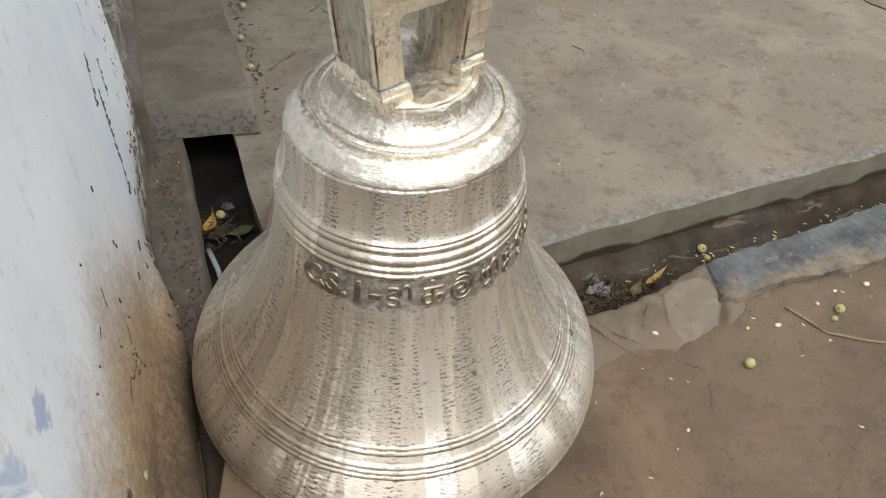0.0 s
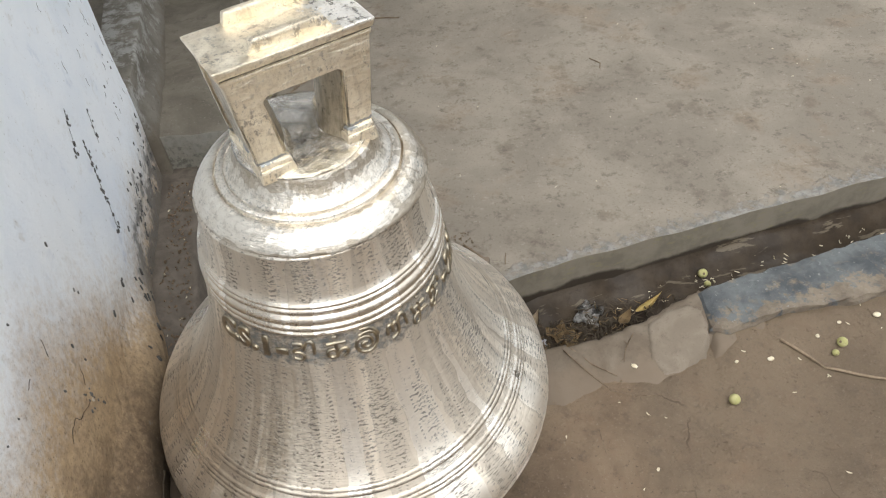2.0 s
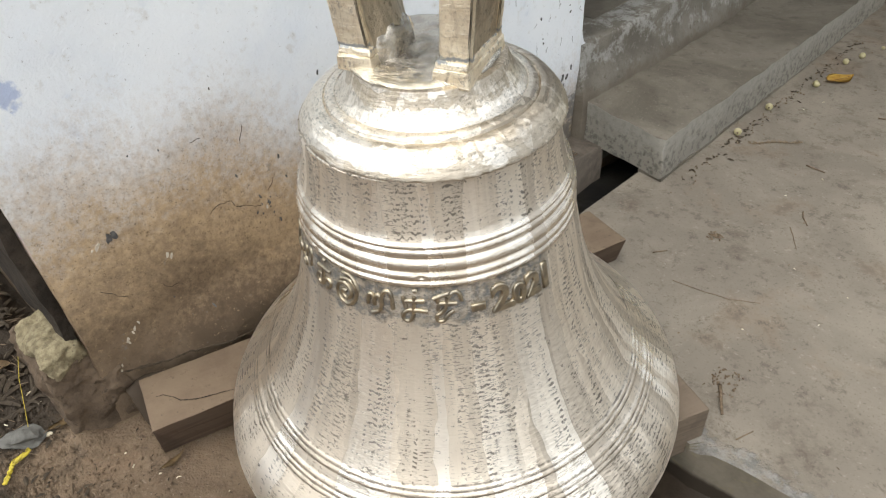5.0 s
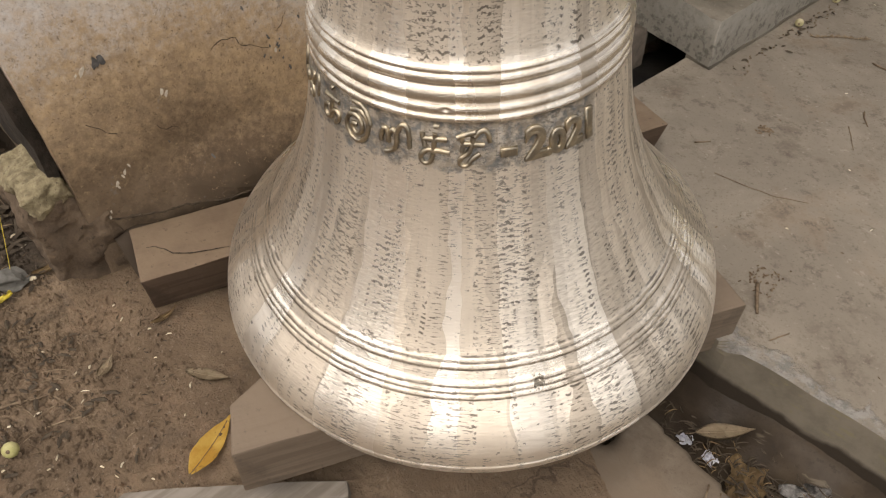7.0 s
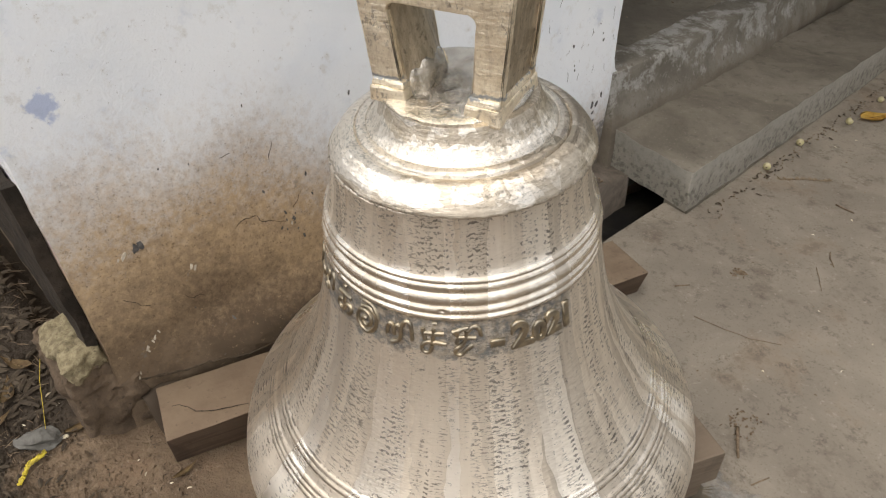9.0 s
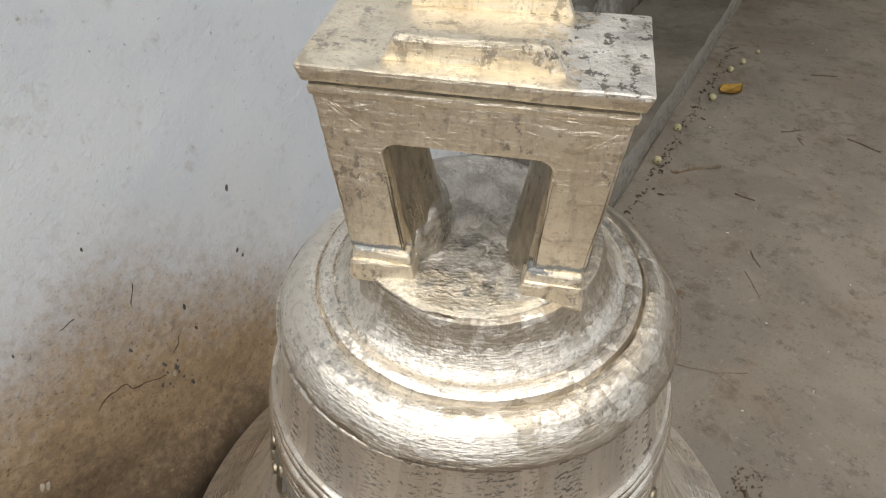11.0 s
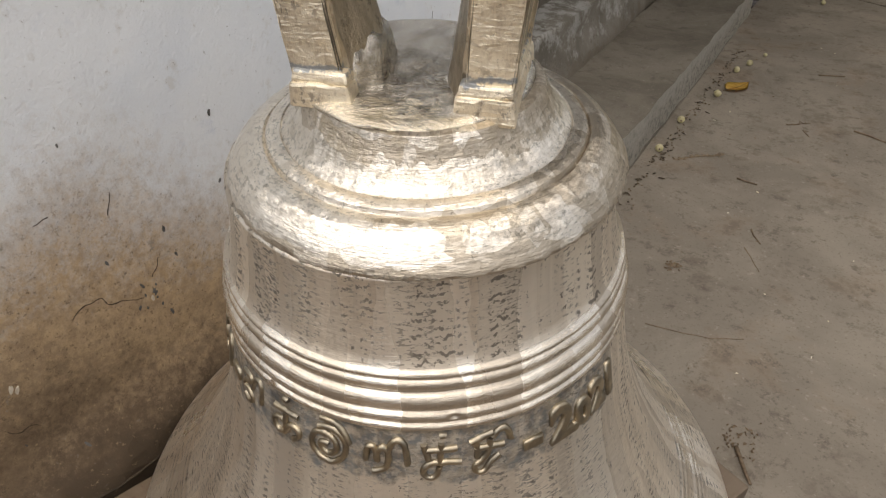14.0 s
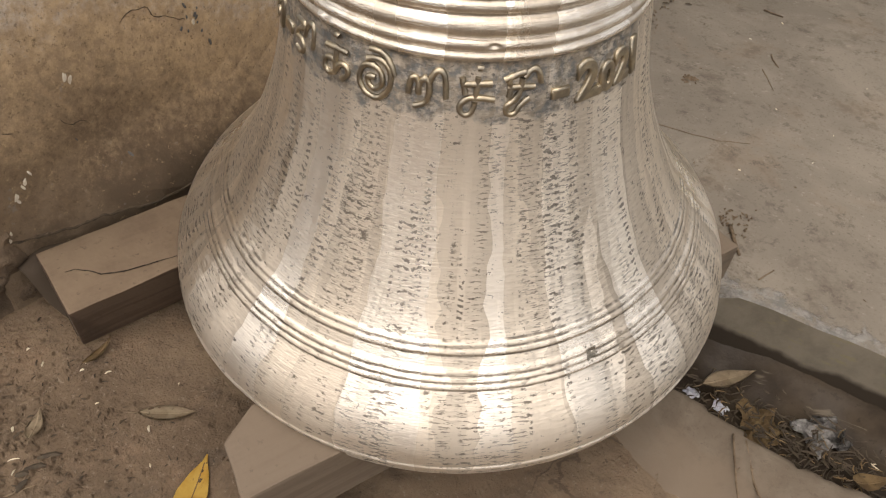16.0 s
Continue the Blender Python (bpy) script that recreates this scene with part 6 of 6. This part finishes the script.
scatter("seed_litter", 110, by_step, 0.006, 0.0038, TWIG, "small seeds and stalks along the step", 14)
scatter("soil_crumbs", 260, on_margin, 0.008, 0.0060, SOIL, "grit on the cement margin", 45)
scatter("husk_litter", 16, on_margin, 0.008, 0.0030, PETAL, "pale bits on the cement margin", 15)
scatter("twig_litter", 130, on_margin, 0.016, 0.0016, TWIG, "dark bits on the cement margin", 16)
scatter("drain_litter", 130, in_drain, 0.030, 0.006, DARKLEAF, "brown litter caught in the drain", 17, 1, True)
def in_joint(rnd):
    k = rnd.randrange(len(inner) - 1)
    x, y = inner[k]
    return x + 0.012 + rnd.gauss(0, 0.012), y + 0.014 + rnd.gauss(0, 0.012), slab_top(x, y) - 0.006


scatter("joint_litter", 500, in_joint, 0.022, 0.006, DARKLEAF, "dark litter caught in the joint of the paving", 46, 0, True)
scatter("dropping_specks", 46, lambda r: (r.gauss(0.352, 0.018), r.gauss(0.462, 0.022), slab_top(0.35, 0.46)), 0.006, 0.004, TWIG, "cluster of dark specks on the concrete", 18)
scatter("dropping_specks", 40, lambda r: (r.gauss(0.099, 0.010), r.gauss(0.910, 0.010), slab_top(0.1, 0.91)), 0.010, 0.004, TWIG, "small dark clump on the concrete", 19)

scatter("dust_litter", 160, lambda r: (r.uniform(-1.4, -0.62), r.uniform(1.5, 3.0), 0.468), 0.012, 0.003, TWIG, "bits of dry litter on the veranda", 41)
PETALS = bmesh.new()
bmesh.ops.create_uvsphere(PETALS, u_segments=12, v_segments=8, radius=0.0085)
for v in PETALS.verts:
    v.co.z *= 0.45
    v.co.x *= 0.72
PETALS = mesh_of("pale_seed", PETALS, PETAL, True)
for x, y, s in ((0.655, -0.030, 1.0), (1.313, -0.066, 1.3), (0.991, -0.100, 1.0), (1.132, -0.080, 0.8), (0.908, -0.082, 0.7), (0.600, -0.277, 0.6), (1.205, -0.062, 0.7), (-0.528, -0.590, 0.9)):
    ob = tagged(new("pale_seed", PETALS), "flat pale seed lying on the soil", "seed", "pale seeds")
    ob.matrix_world = Matrix.Translation((x, y, (0.052 if (x, y) == (0.655, -0.030) else soil_height(x, y)) + 0.003)) @ Euler((0.1, 0.1, x * 30)).to_matrix().to_4x4() @ Matrix.Scale(s, 4)

# by the plinth: a stone, a cord and a thread
bm = bmesh.new()
bmesh.ops.create_icosphere(bm, subdivisions=3, radius=0.030)
for v in bm.verts:
    v.co = Vector((v.co.x * 1.5, v.co.y * 0.75, v.co.z * 0.55)) + noise.noise_vector(v.co * 45) * 0.011
stone = thing("stone", bm, STONE, "angular grey stone among the litter", "stone")
stone.matrix_world = pose(-0.552, -0.632, soil_height(-0.552, -0.632) + 0.006, 0, 0, 52)
cord_pts = [(-0.486 - 0.034 * t - 0.006 * math.sin(t * 5), -0.692 + 0.056 * t + 0.005 * math.sin(t * 7), soil_height(-0.486 - 0.034 * t, -0.692 + 0.056 * t) + 0.009 + 0.006 * math.sin(t * 3)) for t in [i / 16 for i in range(17)]]
cord = tagged(new("yellow_cord"), "short frayed length of yellow cord", "cord")
for k in range(3):
    pts = [(x + 0.0035 * math.cos(i * 1.1 + k * 2.09), y + 0.0035 * math.sin(i * 1.1 + k * 2.09), z + 0.003 * math.sin(i * 1.1 + k * 2.09)) for i, (x, y, z) in enumerate(cord_pts)]
    part("strand", tube(pts, 0.0032, 6), ROPE, cord, smooth=True)
bm = tube([(-0.530, -0.625, 0.170), (-0.553, -0.611, 0.20), (-0.580, -0.595, 0.24), (-0.597, -0.583, 0.275), (-0.603, -0.566, 0.318)], 0.0006, 5)
thing("thread", bm, ROPE, "thin yellow thread hanging over the plinth", "thread", smooth=True)

# grey plank before the bell
bm = roughen(cut(softened(prism(((-0.120, -0.675), (-0.085, -0.690), (-0.020, -0.605), (0.085, -0.465), (0.146, -0.380), (0.120, -0.364), (0.061, -0.438), (-0.049, -0.579)), 0.02, 0.062), 0.004, 2), 0.05), 0.004, 20, 3)
thing("plank", bm, GREYWOOD, "weathered grey plank lying on the soil", "plank")


# ---------------------------------------------------------------- marks on the wall
def wall_x(y, z):
    return FACE + 0.004 * noise.noise((y * 5, z * 5, 0)) + foot_flare(y, z)


def chips(name, places, size, material, label, seed, long=1.6):
    """Thin irregular flakes lying on the plaster."""
    rnd = random.Random(seed)
    verts, faces = [], []
    for y, z in places:
        k, n = len(verts), 9
        s, turn = size * rnd.uniform(0.5, 1.4), rnd.uniform(0.9, 2.0)
        ring = []
        for i in range(n):
            a = i * math.tau / n
            r = s * rnd.uniform(0.6, 1.1)
            u, v = r * math.cos(a) * long, r * math.sin(a) / long
            ring.append((y + u * math.cos(turn) - v * math.sin(turn), z + u * math.sin(turn) + v * math.cos(turn)))
        for yy, zz in ring:
            verts.append((wall_x(yy, zz) + 0.0022, yy, zz))
        for yy, zz in ring:
            verts.append((wall_x(yy, zz) - 0.003, yy, zz))
        faces.append(tuple(range(k, k + n)))
        for i in range(n):
            faces.append((k + i, k + (i + 1) % n, k + n + (i + 1) % n, k + n + i))
    me = bpy.data.meshes.new(name)
    me.from_pydata(verts, [], faces)
    me.materials.append(material)
    return tagged(new(name, me), label, "wall marks", kind="stuff")


DARKCHIP = plain("black_mould", (0.07, 0.068, 0.065), (0.14, 0.135, 0.13), 60, 0.95)
rnd = random.Random(4)
line = []
for (y0, z0), (y1, z1), n in (((0.530, 0.735), (0.470, 0.660), 14), ((0.545, 0.640), (0.515, 0.560), 18), ((0.515, 0.560), (0.475, 0.430), 26), ((0.66, 0.66), (0.63, 0.585), 7), ((0.75, 0.37), (0.66, 0.235), 22), ((0.86, 0.62), (0.90, 0.50), 3), ((0.98, 0.70), (1.00, 0.55), 3)):
    for _ in range(n):
        t = rnd.random()
        line.append((y0 + (y1 - y0) * t + rnd.gauss(0, 0.008), z0 + (z1 - z0) * t + rnd.gauss(0, 0.006)))
chips("wall_chips", line, 0.0031, DARKCHIP, "black mouldy flaking marks on the whitewash", 5)
chips("wall_chips", [(rnd.uniform(0.2, 1.05), rnd.uniform(0.2, 0.42)) for _ in range(60)], 0.006, DARKCHIP, "dark specks low on the wall", 6)
chips("wall_chips", [(-0.05 + rnd.gauss(0, 0.012), 0.470 + rnd.gauss(0, 0.012)) for _ in range(9)] + [(rnd.uniform(-0.45, 0.2), rnd.uniform(0.26, 0.75)) for _ in range(12)], 0.0028, DARKCHIP, "small dark pits in the plaster", 7)
PALECHIP = plain("bare_lime", (0.62, 0.57, 0.48), (0.45, 0.40, 0.32), 60, 0.9)
chips("wall_scars", [(-0.372 - 0.030 * t + rnd.gauss(0, 0.002), 0.345 - 0.035 * t) for t in (0, 0.3, 0.5, 0.8, 1.0)] + [(-0.425, 0.262), (-0.430, 0.250), (-0.274, 0.458), (-0.268, 0.452), (-0.395, 0.535), (-0.385, 0.538), (-0.045, 0.455)], 0.0045, PALECHIP, "pale scars where the plaster is chipped", 8)
chips("wall_hole", [(-0.361, 0.546), (-0.352, 0.547)], 0.010, DARKCHIP, "small oval hole in the plaster", 9, 1.3)


def cracks(lines, thick, material, label, seed):
    """Hairline cracks in the plaster, as thin uneven slivers half sunk into it."""
    verts, faces = [], []
    for pts in lines:
        fine = []
        for (y0, z0), (y1, z1) in zip(pts, pts[1:]):
            n = max(3, int(math.hypot(y1 - y0, z1 - z0) / 0.005))
            fine += [(y0 + (y1 - y0) * i / n, z0 + (z1 - z0) * i / n) for i in range(n)]
        fine.append(pts[-1])
        path = []
        for y, z in fine:
            y2, z2 = y + 0.005 * noise.noise((y * 60, z * 60, seed)), z + 0.005 * noise.noise((y * 60, z * 60, seed + 4))
            path.append((wall_x(y2, z2) + 0.0006, y2, z2))
        bm = tube(path, [thick * (0.35 + 0.9 * abs(noise.noise((i * 0.37, seed, 0)))) for i in range(len(path))], 5)
        k = len(verts)
        bm.verts.index_update()
        verts += [tuple(v.co) for v in bm.verts]
        faces += [tuple(k + v.index for v in f.verts) for f in bm.faces]
        bm.free()
    me = bpy.data.meshes.new("wall_cracks")
    me.from_pydata(verts, [], faces)
    me.materials.append(material)
    return tagged(new("wall_cracks", me), label, "wall marks", kind="stuff")


CRACKDARK = plain("crack_shade", (0.09, 0.066, 0.045), (0.05, 0.038, 0.027), 60, 0.95)
cracks((((-0.168, 0.500), (-0.145, 0.511), (-0.12, 0.503), (-0.102, 0.485), (-0.058, 0.463)), ((-0.017, 0.516), (-0.028, 0.502), (-0.034, 0.488)), ((-0.41, 0.450), (-0.39, 0.430), (-0.368, 0.414)),
        ((-0.170, 0.660), (-0.150, 0.658)), ((-0.30, 0.40), (-0.285, 0.385), (-0.262, 0.380)), ((-0.058, 0.649), (-0.072, 0.623))), 0.0013, CRACKDARK, "hairline cracks in the stained plaster", 3)
cracks((((-0.455, 0.256), (-0.41, 0.238), (-0.363, 0.230), (-0.279, 0.222), (-0.216, 0.212), (-0.137, 0.210), (-0.07, 0.206)),), 0.0045, CRACKDARK, "dark broken crack along the wall's foot", 6)
rnd = random.Random(21)
upright = []
for _ in range(46):
    y, z, l = 1.06 - abs(rnd.gauss(0, 0.16)), rnd.uniform(0.50, 1.05), rnd.uniform(0.008, 0.034)
    upright.append(((y, z), (y + rnd.gauss(0, 0.004), z - l * 0.5), (y + rnd.gauss(0, 0.006), z - l)))
cracks(upright, 0.0011, DARKCHIP, "short upright cracks in the whitewash by the wall's end", 9)
cracks((((0.532, 0.740), (0.505, 0.705), (0.470, 0.660)), ((0.546, 0.645), (0.532, 0.60), (0.515, 0.560), (0.497, 0.495), (0.475, 0.430)), ((0.66, 0.66), (0.645, 0.62), (0.63, 0.585))), 0.0013, DARKCHIP, "long black cracks down the whitewash", 12)
